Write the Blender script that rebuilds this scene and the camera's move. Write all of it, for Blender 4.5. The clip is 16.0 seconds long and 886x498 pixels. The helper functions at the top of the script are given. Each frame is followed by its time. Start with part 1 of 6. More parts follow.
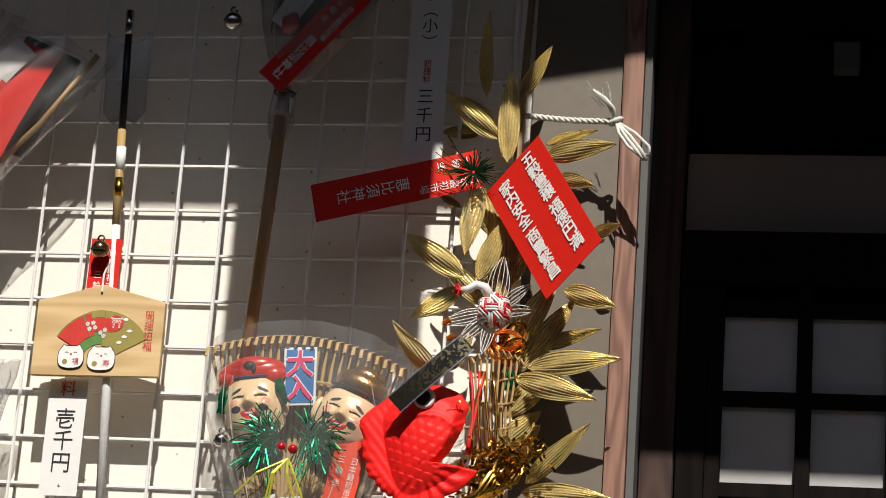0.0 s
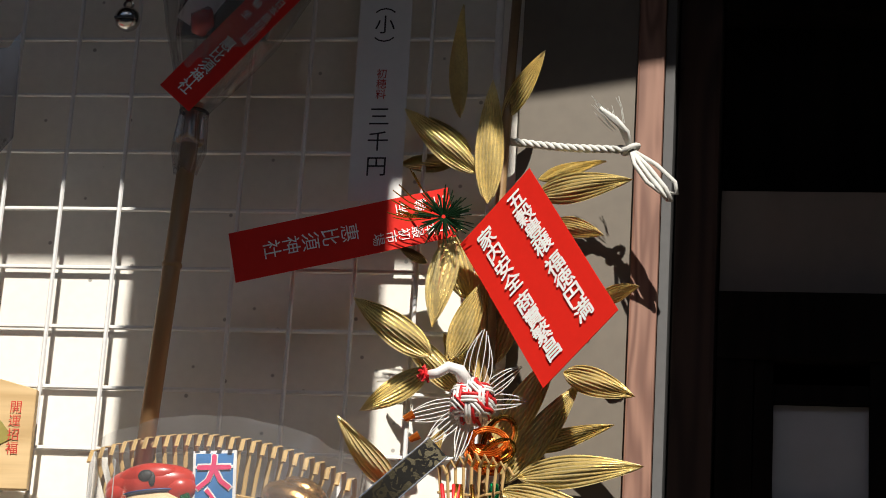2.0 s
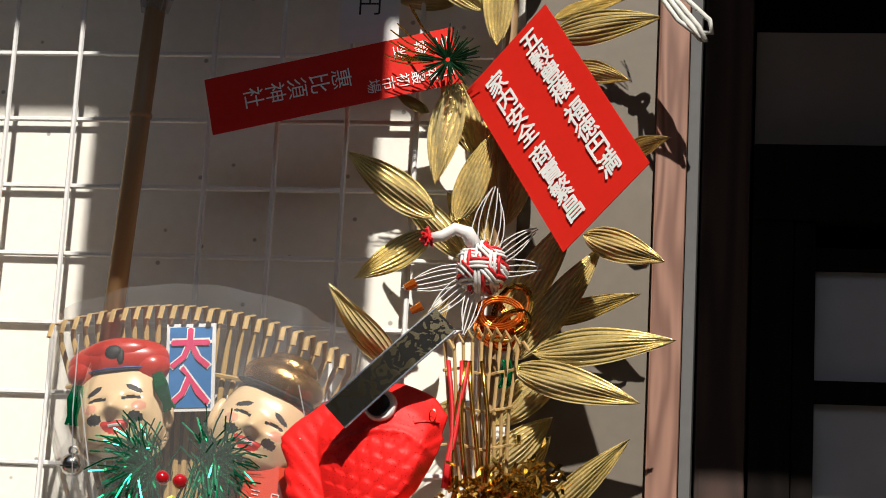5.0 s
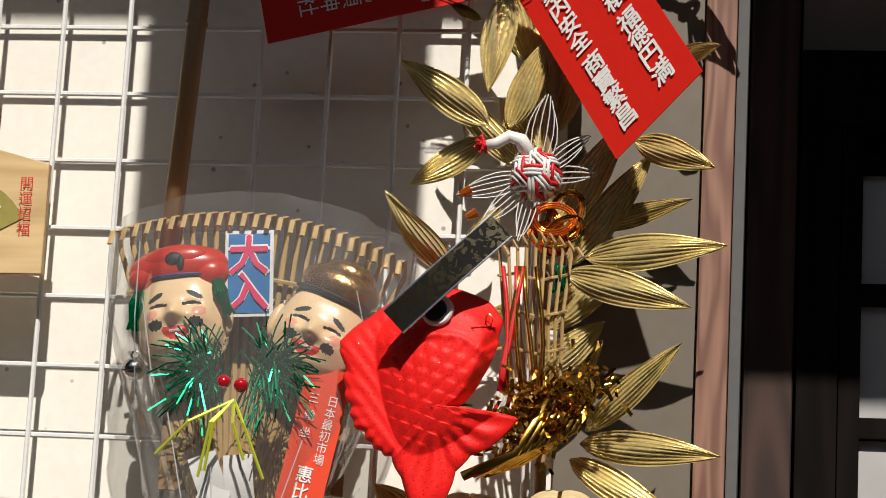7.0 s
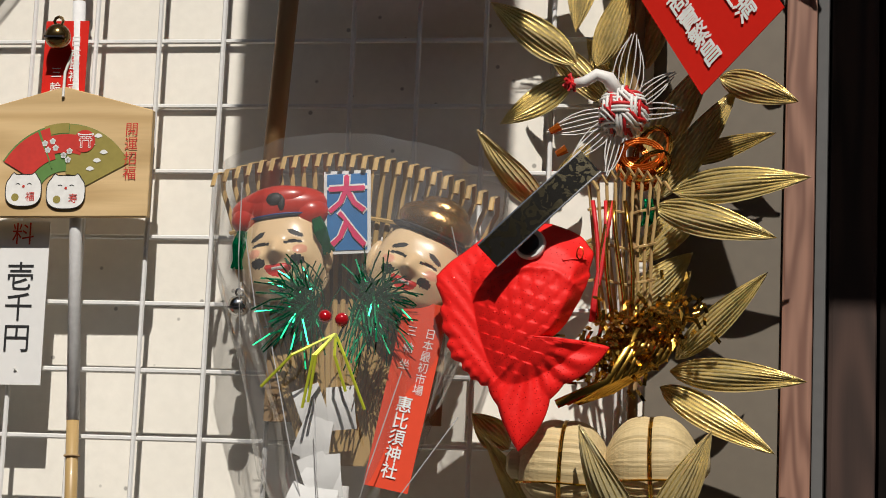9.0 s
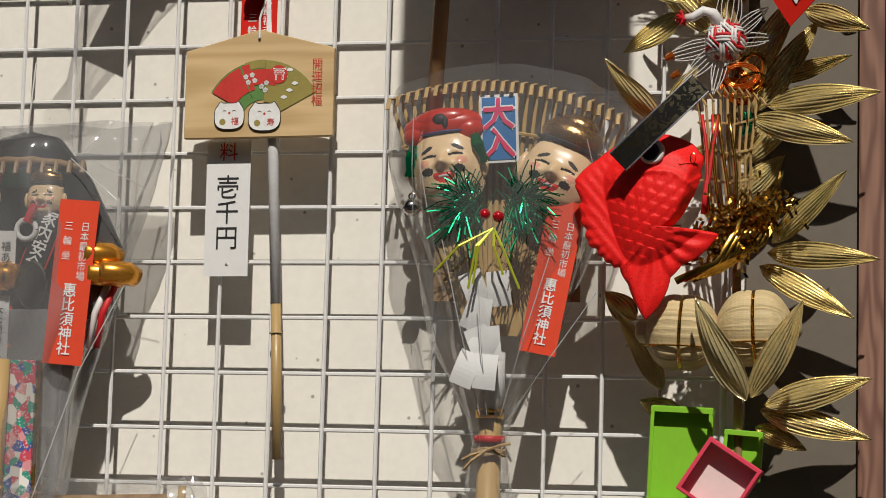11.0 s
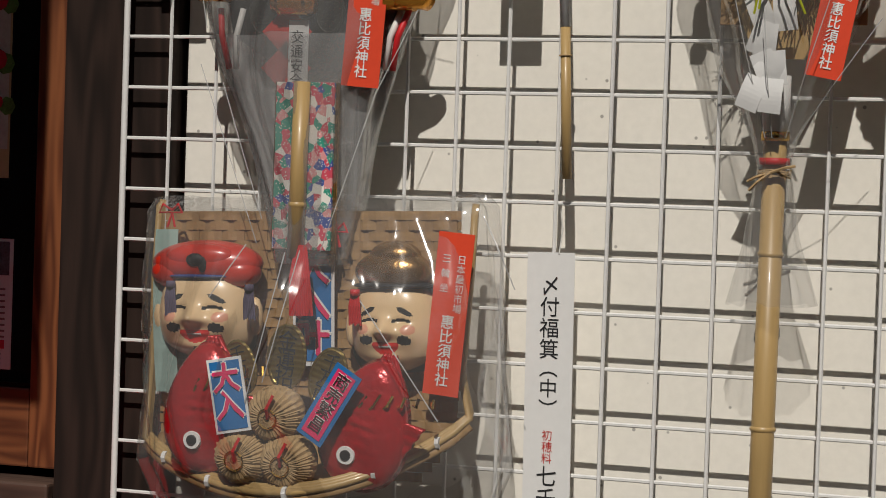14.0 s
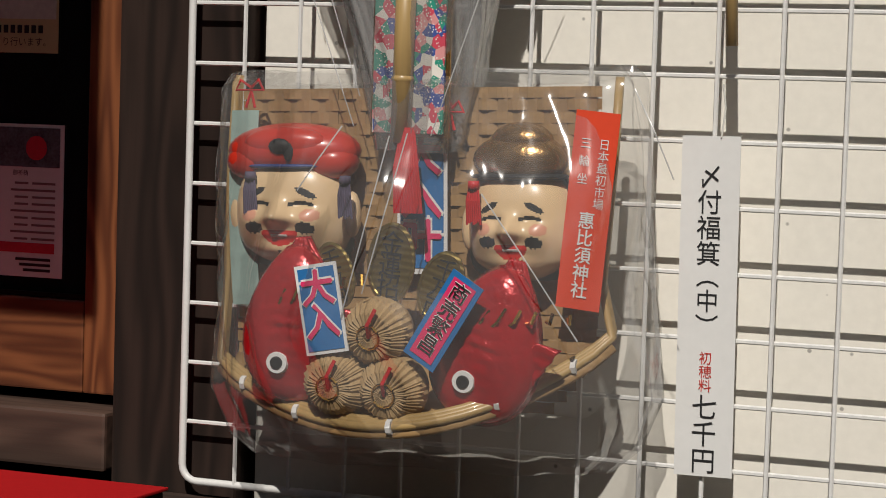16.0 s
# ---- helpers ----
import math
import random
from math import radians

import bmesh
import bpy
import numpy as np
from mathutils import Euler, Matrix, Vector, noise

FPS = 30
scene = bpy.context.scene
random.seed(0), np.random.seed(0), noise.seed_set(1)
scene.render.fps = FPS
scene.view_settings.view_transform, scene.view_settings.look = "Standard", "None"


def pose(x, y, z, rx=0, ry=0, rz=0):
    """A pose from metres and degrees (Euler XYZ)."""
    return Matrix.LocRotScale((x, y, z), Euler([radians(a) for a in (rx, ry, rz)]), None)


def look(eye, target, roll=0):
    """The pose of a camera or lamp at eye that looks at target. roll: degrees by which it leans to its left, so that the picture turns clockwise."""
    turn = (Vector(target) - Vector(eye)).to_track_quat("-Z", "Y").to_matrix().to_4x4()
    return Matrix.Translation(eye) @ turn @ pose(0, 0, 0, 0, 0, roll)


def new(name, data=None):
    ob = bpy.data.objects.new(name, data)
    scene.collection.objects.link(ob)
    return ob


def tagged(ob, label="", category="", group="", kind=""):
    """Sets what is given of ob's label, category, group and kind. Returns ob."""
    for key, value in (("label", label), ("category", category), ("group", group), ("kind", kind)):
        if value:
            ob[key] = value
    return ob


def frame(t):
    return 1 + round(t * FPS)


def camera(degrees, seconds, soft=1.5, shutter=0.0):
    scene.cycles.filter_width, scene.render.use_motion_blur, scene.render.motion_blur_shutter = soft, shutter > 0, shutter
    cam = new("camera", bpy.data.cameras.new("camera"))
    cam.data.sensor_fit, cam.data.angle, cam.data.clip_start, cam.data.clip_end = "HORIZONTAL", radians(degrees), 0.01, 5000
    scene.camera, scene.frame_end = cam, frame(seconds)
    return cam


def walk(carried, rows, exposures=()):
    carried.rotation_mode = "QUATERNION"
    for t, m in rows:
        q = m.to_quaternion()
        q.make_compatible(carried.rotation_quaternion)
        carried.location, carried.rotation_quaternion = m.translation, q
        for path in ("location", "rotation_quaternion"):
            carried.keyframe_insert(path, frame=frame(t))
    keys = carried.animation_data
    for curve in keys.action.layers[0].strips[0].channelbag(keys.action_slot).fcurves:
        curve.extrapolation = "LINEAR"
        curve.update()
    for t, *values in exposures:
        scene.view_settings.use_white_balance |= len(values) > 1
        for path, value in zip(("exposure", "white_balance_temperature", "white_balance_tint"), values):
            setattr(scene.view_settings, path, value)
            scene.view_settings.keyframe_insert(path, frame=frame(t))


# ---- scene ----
cam = camera(22.4, 16.0, soft=0.95)
PATH = [
    (0, (1.212, -2.191, 0.958), (0.85, -0.306, 1.521), 4.2),
    (0.5, (1.192, -2.07, 1.002), (0.836, -0.188, 1.576), 4.1),
    (1, (1.167, -1.926, 1.066), (0.816, -0.042, 1.636), 3.8),
    (1.5, (1.126, -1.797, 1.102), (0.799, 0.087, 1.688), 3.8),
    (2, (1.098, -1.679, 1.151), (0.785, 0.209, 1.734), 3.6),
    (2.5, (1.059, -1.565, 1.192), (0.773, 0.326, 1.776), 3.4),
    (3, (1.013, -1.506, 1.188), (0.775, 0.384, 1.798), 3.1),
    (3.5, (1.023, -1.502, 1.189), (0.771, 0.395, 1.769), 3.5),
    (4, (1.037, -1.491, 1.185), (0.771, 0.414, 1.734), 3.6),
    (4.5, (1.04, -1.494, 1.189), (0.772, 0.422, 1.695), 3.5),
    (5, (1.041, -1.494, 1.189), (0.761, 0.429, 1.665), 3.2),
    (5.2, (1.039, -1.493, 1.186), (0.758, 0.432, 1.653), 3.2),
    (7.3, (1.022, -1.527, 1.194), (0.715, 0.415, 1.562), 3.1),
    (7.5, (1.024, -1.529, 1.195), (0.703, 0.412, 1.555), 3.2),
    (8, (1.025, -1.524, 1.188), (0.68, 0.414, 1.541), 3.3),
    (8.2, (1.032, -1.515, 1.186), (0.673, 0.421, 1.536), 3.2),
    (10.3, (1.019, -1.793, 1.147), (0.631, 0.15, 1.418), 1.6),
    (10.5, (1.027, -1.829, 1.14), (0.621, 0.112, 1.401), 1.6),
    (11, (1.042, -1.919, 1.118), (0.602, 0.016, 1.364), 1.6),
    (11.5, (1.063, -2.015, 1.106), (0.584, -0.087, 1.331), 1.6),
    (12, (1.08, -2.081, 1.088), (0.563, -0.159, 1.284), 1.7),
    (12.5, (1.094, -2.08, 1.101), (0.533, -0.165, 1.24), 1.9),
    (12.6, (1.093, -2.076, 1.104), (0.522, -0.163, 1.227), 1.9),
    (13, (1.111, -2.067, 1.132), (0.488, -0.168, 1.19), 1.8),
    (13.5, (1.112, -2.053, 1.145), (0.442, -0.169, 1.149), 1.9),
    (14, (1.072, -1.964, 1.159), (0.374, -0.09, 1.106), 1.9),
    (14.5, (1.026, -1.881, 1.144), (0.313, -0.014, 1.07), 2.2),
    (15, (0.982, -1.802, 1.138), (0.259, 0.06, 1.039), 2.2),
    (15.5, (0.939, -1.723, 1.131), (0.2, 0.132, 1.014), 2.0),
    (16, (0.899, -1.649, 1.124), (0.149, 0.201, 0.993), 1.8),
]
walk(cam, [(t, look(eye, target, roll)) for t, eye, target, roll in PATH],
     exposures=[(0, 0.64), (2, 0.84), (3.5, 0.90), (5, 0.74), (8, 0.38), (10.5, 0.02), (12.5, -0.06), (14, -0.24), (15, -0.16), (16, -0.06)])

# ---- world, sun, sky ----
world = bpy.data.worlds.new("sky"); scene.world = world; world.use_nodes = True
SUN = Vector((-0.22, 1.0, -1.05)).normalized()
wn = world.node_tree
sky = wn.nodes.new("ShaderNodeTexSky"); sky.sky_type = "NISHITA"; sky.sun_disc = False
sky.sun_elevation = math.asin(-SUN.z); sky.sun_rotation = math.atan2(-SUN.x, -SUN.y)
wn.links.new(sky.outputs[0], wn.nodes["Background"].inputs[0]); wn.nodes["Background"].inputs[1].default_value = 0.035
sun_data = bpy.data.lights.new("sun", "SUN"); sun_data.energy = 3.6; sun_data.angle = radians(0.55); sun_data.color = (1, 0.94, 0.855)
new("sun", sun_data).matrix_world = look((0, 0, 5), Vector((0, 0, 5)) + SUN)

# ---- materials ----
def mat(name, col, rough=0.6, metal=0.0, scale=40, var=0.12, bump=0.1, stretch=(1, 1, 1), fine=6.0, coat=0.0, spec=0.5):
    """A surface with broad stains and fine grain, both in real size; grain drawn out along an axis by stretch."""
    m = bpy.data.materials.new(name); m.use_nodes = True
    n, l = m.node_tree.nodes, m.node_tree.links
    b = n["Principled BSDF"]
    tc = n.new("ShaderNodeTexCoord"); mp = n.new("ShaderNodeMapping"); mp.inputs["Scale"].default_value = stretch
    l.new(tc.outputs["Object"], mp.inputs[0])
    n1 = n.new("ShaderNodeTexNoise"); n1.inputs["Scale"].default_value = scale; n1.inputs["Detail"].default_value = 4
    n2 = n.new("ShaderNodeTexNoise"); n2.inputs["Scale"].default_value = scale * fine; n2.inputs["Detail"].default_value = 3
    l.new(mp.outputs[0], n1.inputs[0]); l.new(mp.outputs[0], n2.inputs[0])
    mx = n.new("ShaderNodeMath"); mx.operation = "ADD"; l.new(n1.outputs[0], mx.inputs[0]); l.new(n2.outputs[0], mx.inputs[1])
    rmp = n.new("ShaderNodeMapRange"); rmp.inputs[1].default_value = 0.6; rmp.inputs[2].default_value = 1.4
    rmp.inputs[3].default_value = 1 - var; rmp.inputs[4].default_value = 1 + var
    l.new(mx.outputs[0], rmp.inputs[0])
    vm = n.new("ShaderNodeVectorMath"); vm.operation = "SCALE"; vm.inputs[0].default_value = col
    l.new(rmp.outputs[0], vm.inputs["Scale"]); l.new(vm.outputs[0], b.inputs["Base Color"])
    b.inputs["Roughness"].default_value = rough; b.inputs["Metallic"].default_value = metal
    b.inputs["Coat Weight"].default_value = coat; b.inputs["Coat Roughness"].default_value = 0.08
    b.inputs["Specular IOR Level"].default_value = spec
    if bump:
        bp = n.new("ShaderNodeBump"); bp.inputs["Strength"].default_value = bump; bp.inputs["Distance"].default_value = 0.001
        l.new(mx.outputs[0], bp.inputs["Height"]); l.new(bp.outputs[0], b.inputs["Normal"])
    return m


def wood(name, dark, light, rough=0.6, along="Z", rings=60.0, coat=0.0):
    """Timber with drawn-out growth rings and fine pores."""
    m = mat(name, light, rough, 0, 30, 0.1, 0.15, {"X": (0.06, 1, 1), "Y": (1, 0.06, 1), "Z": (1, 1, 0.06)}[along], 8, coat)
    n, l = m.node_tree.nodes, m.node_tree.links
    b = n["Principled BSDF"]
    tc = n.new("ShaderNodeTexCoord"); mp = n.new("ShaderNodeMapping")
    mp.inputs["Scale"].default_value = {"X": (0.12, 1, 1), "Y": (1, 0.12, 1), "Z": (1, 1, 0.12)}[along]
    l.new(tc.outputs["Object"], mp.inputs[0])
    nz = n.new("ShaderNodeTexNoise"); nz.inputs["Scale"].default_value = rings * 0.25; nz.inputs["Detail"].default_value = 2
    l.new(mp.outputs[0], nz.inputs[0])
    sn = n.new("ShaderNodeMath"); sn.operation = "MULTIPLY"; sn.inputs[1].default_value = 55; l.new(nz.outputs[0], sn.inputs[0])
    si = n.new("ShaderNodeMath"); si.operation = "SINE"; l.new(sn.outputs[0], si.inputs[0])
    rm = n.new("ShaderNodeMapRange"); rm.inputs[1].default_value = -1; l.new(si.outputs[0], rm.inputs[0])
    mx = n.new("ShaderNodeMix"); mx.data_type = "RGBA"; mx.inputs[6].default_value = (*dark, 1); mx.inputs[7].default_value = (*light, 1)
    l.new(rm.outputs[0], mx.inputs[0])
    ml = n.new("ShaderNodeMix"); ml.data_type = "RGBA"; ml.blend_type = "MULTIPLY"; ml.inputs[0].default_value = 1.0
    src = [x for x in n if x.bl_idname == "ShaderNodeVectorMath"][0]; src.inputs[0].default_value = (1, 1, 1)
    l.new(mx.outputs[2], ml.inputs[6]); l.new(src.outputs[0], ml.inputs[7]); l.new(ml.outputs[2], b.inputs["Base Color"])
    return m


def film(name, tint=(0.95, 0.95, 0.95), haze=0.12):
    """Thin clear wrapping: mostly see-through, with sharp creased gloss."""
    m = bpy.data.materials.new(name); m.use_nodes = True
    n, l = m.node_tree.nodes, m.node_tree.links
    n.remove(n["Principled BSDF"])
    tr = n.new("ShaderNodeBsdfTransparent"); tr.inputs[0].default_value = (*tint, 1)
    gl = n.new("ShaderNodeBsdfGlossy"); gl.inputs["Roughness"].default_value = 0.10
    df = n.new("ShaderNodeBsdfDiffuse"); df.inputs[0].default_value = (0.75, 0.75, 0.75, 1)
    tc = n.new("ShaderNodeTexCoord"); nz = n.new("ShaderNodeTexNoise"); nz.inputs["Scale"].default_value = 16; nz.inputs["Detail"].default_value = 1.5
    nz.inputs["Distortion"].default_value = 0.6
    mp = n.new("ShaderNodeMapping"); mp.inputs["Scale"].default_value = (1.6, 1.6, 0.35); mp.inputs["Rotation"].default_value = (0, 0.35, 0)
    bp = n.new("ShaderNodeBump"); bp.inputs["Strength"].default_value = 0.7; bp.inputs["Distance"].default_value = 0.006
    l.new(tc.outputs["Object"], mp.inputs[0]); l.new(mp.outputs[0], nz.inputs[0]); l.new(nz.outputs[0], bp.inputs["Height"]); l.new(bp.outputs[0], gl.inputs["Normal"])
    lw = n.new("ShaderNodeFresnel"); lw.inputs[0].default_value = 1.3
    mu = n.new("ShaderNodeMapRange"); mu.inputs[2].default_value = 0.25; mu.inputs[3].default_value = 0.05; mu.inputs[4].default_value = 0.28; l.new(lw.outputs[0], mu.inputs[0])
    m1 = n.new("ShaderNodeMixShader"); m1.inputs[0].default_value = haze; l.new(tr.outputs[0], m1.inputs[1]); l.new(df.outputs[0], m1.inputs[2])
    m2 = n.new("ShaderNodeMixShader"); l.new(mu.outputs[0], m2.inputs[0]); l.new(m1.outputs[0], m2.inputs[1]); l.new(gl.outputs[0], m2.inputs[2])
    l.new(m2.outputs[0], n["Material Output"].inputs[0])
    return m


def ribbed(m, scale, strength=0.6, axis="X", distort=0.6, dist=0.001):
    """Adds fine parallel ribs to a material's relief."""
    n, l = m.node_tree.nodes, m.node_tree.links
    tc = n.new("ShaderNodeTexCoord"); w = n.new("ShaderNodeTexWave"); w.bands_direction = axis
    w.inputs["Scale"].default_value = scale; w.inputs["Distortion"].default_value = distort; w.inputs["Detail"].default_value = 1
    l.new(tc.outputs["Object"], w.inputs[0])
    bp = n.new("ShaderNodeBump"); bp.inputs["Strength"].default_value = strength; bp.inputs["Distance"].default_value = dist
    l.new(w.outputs[1], bp.inputs["Height"]); l.new(bp.outputs[0], n["Principled BSDF"].inputs["Normal"])
    return m


PLASTER = mat("plaster", (0.80, 0.77, 0.70), 0.9, scale=9, var=0.05, bump=0.12, fine=14)
pn, pl = PLASTER.node_tree.nodes, PLASTER.node_tree.links
speck = pn.new("ShaderNodeTexVoronoi"); speck.inputs["Scale"].default_value = 42
pl.new([x for x in pn if x.bl_idname == "ShaderNodeTexCoord"][0].outputs["Object"], speck.inputs[0])
sr = pn.new("ShaderNodeMapRange"); sr.inputs[1].default_value = 0.05; sr.inputs[2].default_value = 0.09; sr.inputs[3].default_value = 0.45; sr.inputs[4].default_value = 1.0
pl.new(speck.outputs[0], sr.inputs[0])
sv = pn.new("ShaderNodeVectorMath"); sv.operation = "SCALE"; pl.new([x for x in pn if x.bl_idname == "ShaderNodeVectorMath"][0].outputs[0], sv.inputs[0]); pl.new(sr.outputs[0], sv.inputs["Scale"])
pl.new(sv.outputs[0], pn["Principled BSDF"].inputs["Base Color"])
WIRE = mat("white_coated_wire", (0.74, 0.74, 0.73), 0.4, scale=60, var=0.06, bump=0.03)
DARKWOOD = wood("dark_stained_timber", (0.015, 0.0095, 0.0075), (0.030, 0.018, 0.014), 0.85)
DARKWOOD.node_tree.nodes["Principled BSDF"].inputs["Specular IOR Level"].default_value = 0.2
# near-black colour and weak specular stand for the doorway's deep shade
SHADEWOOD = wood("shade_dark_timber", (0.005, 0.004, 0.0035), (0.009, 0.0065, 0.0055), 0.9)
SHADEWOOD.node_tree.nodes["Principled BSDF"].inputs["Specular IOR Level"].default_value = 0.1
DOORWOOD = wood("varnished_door_timber", (0.10, 0.030, 0.012), (0.22, 0.075, 0.028), 0.45, rings=90, coat=0.2)
STRIPWOOD = wood("weathered_trim_timber", (0.15, 0.068, 0.045), (0.27, 0.140, 0.096), 0.6, rings=140)
OLIVE = mat("brown_painted_board", (0.140, 0.118, 0.090), 0.55, scale=14, var=0.10, bump=0.06)
GREY = mat("grey_metal_edge", (0.12, 0.12, 0.12), 0.85, scale=20, var=0.08, bump=0.03, spec=0.15)
RED = mat("red_card", (0.63, 0.017, 0.009), 0.6, scale=25, var=0.05, bump=0.02, spec=0.2)
ORANGERED = mat("orange_red_card", (0.74, 0.070, 0.028), 0.6, scale=25, var=0.05, bump=0.02, spec=0.25)
WHITEPAPER = mat("white_paper", (0.74, 0.74, 0.73), 0.8, scale=18, var=0.04, bump=0.05)
INK = mat("black_ink", (0.012, 0.012, 0.014), 0.6, bump=0)
REDINK = mat("red_ink", (0.50, 0.03, 0.02), 0.6, bump=0)
WHITEINK = mat("white_ink", (0.80, 0.80, 0.78), 0.6, bump=0)
GOLDINK = mat("bronze_ink", (0.42, 0.17, 0.05), 0.5, bump=0)
BAMBOO = mat("dry_bamboo", (0.46, 0.31, 0.13), 0.4, scale=30, var=0.16, bump=0.08, stretch=(1, 1, 0.08), coat=0.15)
OLDBAMBOO = mat("brown_bamboo", (0.32, 0.20, 0.095), 0.45, scale=30, var=0.2, bump=0.08, stretch=(1, 1, 0.08))
GOLD = mat("gold_foil_cloth", (0.86, 0.74, 0.42), 0.28, 0.72, 70, 0.16, 0.25)
GOLDPAINT = mat("gold_paint", (0.62, 0.36, 0.07), 0.22, 1.0, 60, 0.12, 0.1)
BRONZE = mat("bronze_lacquer", (0.34, 0.19, 0.065), 0.25, 0.75, 45, 0.3, 0.5, coat=0.4)
FISHRED = mat("red_glitter_paint", (0.86, 0.014, 0.012), 0.55, 0, 55, 0.08, 0.25, coat=0.0, spec=0.3)
gn_, gl_ = FISHRED.node_tree.nodes, FISHRED.node_tree.links
fleck = gn_.new("ShaderNodeTexVoronoi"); fleck.inputs["Scale"].default_value = 520
gl_.new([x for x in gn_ if x.bl_idname == "ShaderNodeTexCoord"][0].outputs["Object"], fleck.inputs[0])
cut = gn_.new("ShaderNodeMath"); cut.operation = "LESS_THAN"; cut.inputs[1].default_value = 0.16; gl_.new(fleck.outputs[0], cut.inputs[0])
half = gn_.new("ShaderNodeMath"); half.operation = "MULTIPLY"; half.inputs[1].default_value = 0.75; gl_.new(cut.outputs[0], half.inputs[0])
gl_.new(half.outputs[0], gn_["Principled BSDF"].inputs["Metallic"])
fr_ = gn_.new("ShaderNodeMapRange"); fr_.inputs[3].default_value = 0.55; fr_.inputs[4].default_value = 0.16; gl_.new(cut.outputs[0], fr_.inputs[0]); gl_.new(fr_.outputs[0], gn_["Principled BSDF"].inputs["Roughness"])
fv_ = gn_.new("ShaderNodeVectorMath"); fv_.operation = "ADD"; fv_.inputs[0].default_value = (0, 0, 0)
fn_ = gn_.new("ShaderNodeVectorMath"); fn_.operation = "SUBTRACT"; fn_.inputs[1].default_value = (0.5, 0.5, 0.5); gl_.new(fleck.outputs["Color"], fn_.inputs[0])
fs_ = gn_.new("ShaderNodeVectorMath"); fs_.operation = "SCALE"; gl_.new(fn_.outputs[0], fs_.inputs[0]); gl_.new(half.outputs[0], fs_.inputs["Scale"])
bpn_ = [x for x in gn_ if x.bl_idname == "ShaderNodeBump"][0]; gl_.new(bpn_.outputs[0], fv_.inputs[0]); gl_.new(fs_.outputs[0], fv_.inputs[1]); gl_.new(fv_.outputs[0], gn_["Principled BSDF"].inputs["Normal"])
REDPLASTIC = mat("red_foil", (0.46, 0.008, 0.014), 0.20, 0.25, 40, 0.25, 0.8, coat=0.6)
SKIN = mat("painted_face_lacquer", (0.80, 0.58, 0.34), 0.30, 0, 30, 0.05, 0.04, coat=0.4)
CLOTHRED = mat("red_felt", (0.42, 0.010, 0.012), 0.95, scale=200, var=0.12, bump=0.3, spec=0.1)
STRAW = mat("straw", (0.40, 0.27, 0.13), 0.75, scale=60, var=0.25, bump=0.4, stretch=(1, 1, 0.1))
STRING = mat("twisted_white_cord", (0.62, 0.62, 0.58), 0.7, scale=200, var=0.12, bump=0.4)
BLACK = mat("black_plastic", (0.012, 0.012, 0.015), 0.35, scale=40, var=0.2, bump=0.05)
GREENFOIL = mat("green_tinsel", (0.0, 0.24, 0.10), 0.25, 0.8, 80, 0.4, 0)
YELLOWGREEN = mat("yellow_green_tape", (0.48, 0.52, 0.04), 0.35, 0.3, 60, 0.1, 0)
SILVER = mat("silver_metal", (0.6, 0.6, 0.58), 0.2, 1.0, 60, 0.1, 0)
BLUE = mat("blue_print", (0.02, 0.16, 0.42), 0.5, bump=0)
PINK = mat("pink_print", (0.72, 0.03, 0.14), 0.5, bump=0)
FILM = film("clear_wrapping", (0.96, 0.96, 0.96), 0.07)
FROST = film("milky_wrapping", (0.82, 0.82, 0.82), 0.13)
# half-white film for the highlight streaks on creases
GLINT = film("crease_glint", (0.85, 0.85, 0.85), 0.5)

# ---- builders ----
def mesh_of(name, bm, *materials):
    me = bpy.data.meshes.new(name)
    bm.normal_update(); bm.to_mesh(me); bm.free()
    for m in materials:
        me.materials.append(m)
    return me


def part(name, bm, material, parent, label="", smooth=False, at=None):
    me = bm if isinstance(bm, bpy.types.Mesh) else mesh_of(name, bm, *(material if isinstance(material, (list, tuple)) else [material]))
    if smooth:
        for p in me.polygons:
            p.use_smooth = True
    ob = new(name, me); ob.parent = parent
    if at is not None:
        ob.matrix_local = at
    return tagged(ob, label) if label else ob


def thing(name, label, category, m=None, group="", kind=""):
    ob = new(name); ob.empty_display_size = 0.02
    ob.matrix_world = m if m is not None else Matrix()
    return tagged(ob, label, category, group, kind)


def struct(name, bm, material, label, category, smooth=False):
    ob = new(name, mesh_of(name, bm, material))
    return tagged(ob, label, category, "", "structure")


def box(bm, x0, x1, y0, y1, z0, z1, bevel=0.0, m=0, rot=None):
    """A bevelled block between two corners, turned by rot about its middle."""
    c = Vector(((x0 + x1) / 2, (y0 + y1) / 2, (z0 + z1) / 2))
    r = bmesh.ops.create_cube(bm, size=1, matrix=Matrix.Translation(c) @ (rot or Matrix()) @ Matrix.Diagonal((x1 - x0, y1 - y0, z1 - z0, 1)))
    faces = list({f for v in r["verts"] for f in v.link_faces})
    if bevel:
        b = bmesh.ops.bevel(bm, geom=list({e for f in faces for e in f.edges}), offset=bevel, segments=2, affect="EDGES", profile=0.6)
        faces = [f for f in set(b["faces"]) | set(faces) if f.is_valid]
    for f in faces:
        f.material_index = m
    return bm


def blk(*a, **k):
    return box(bmesh.new(), *a, **k)


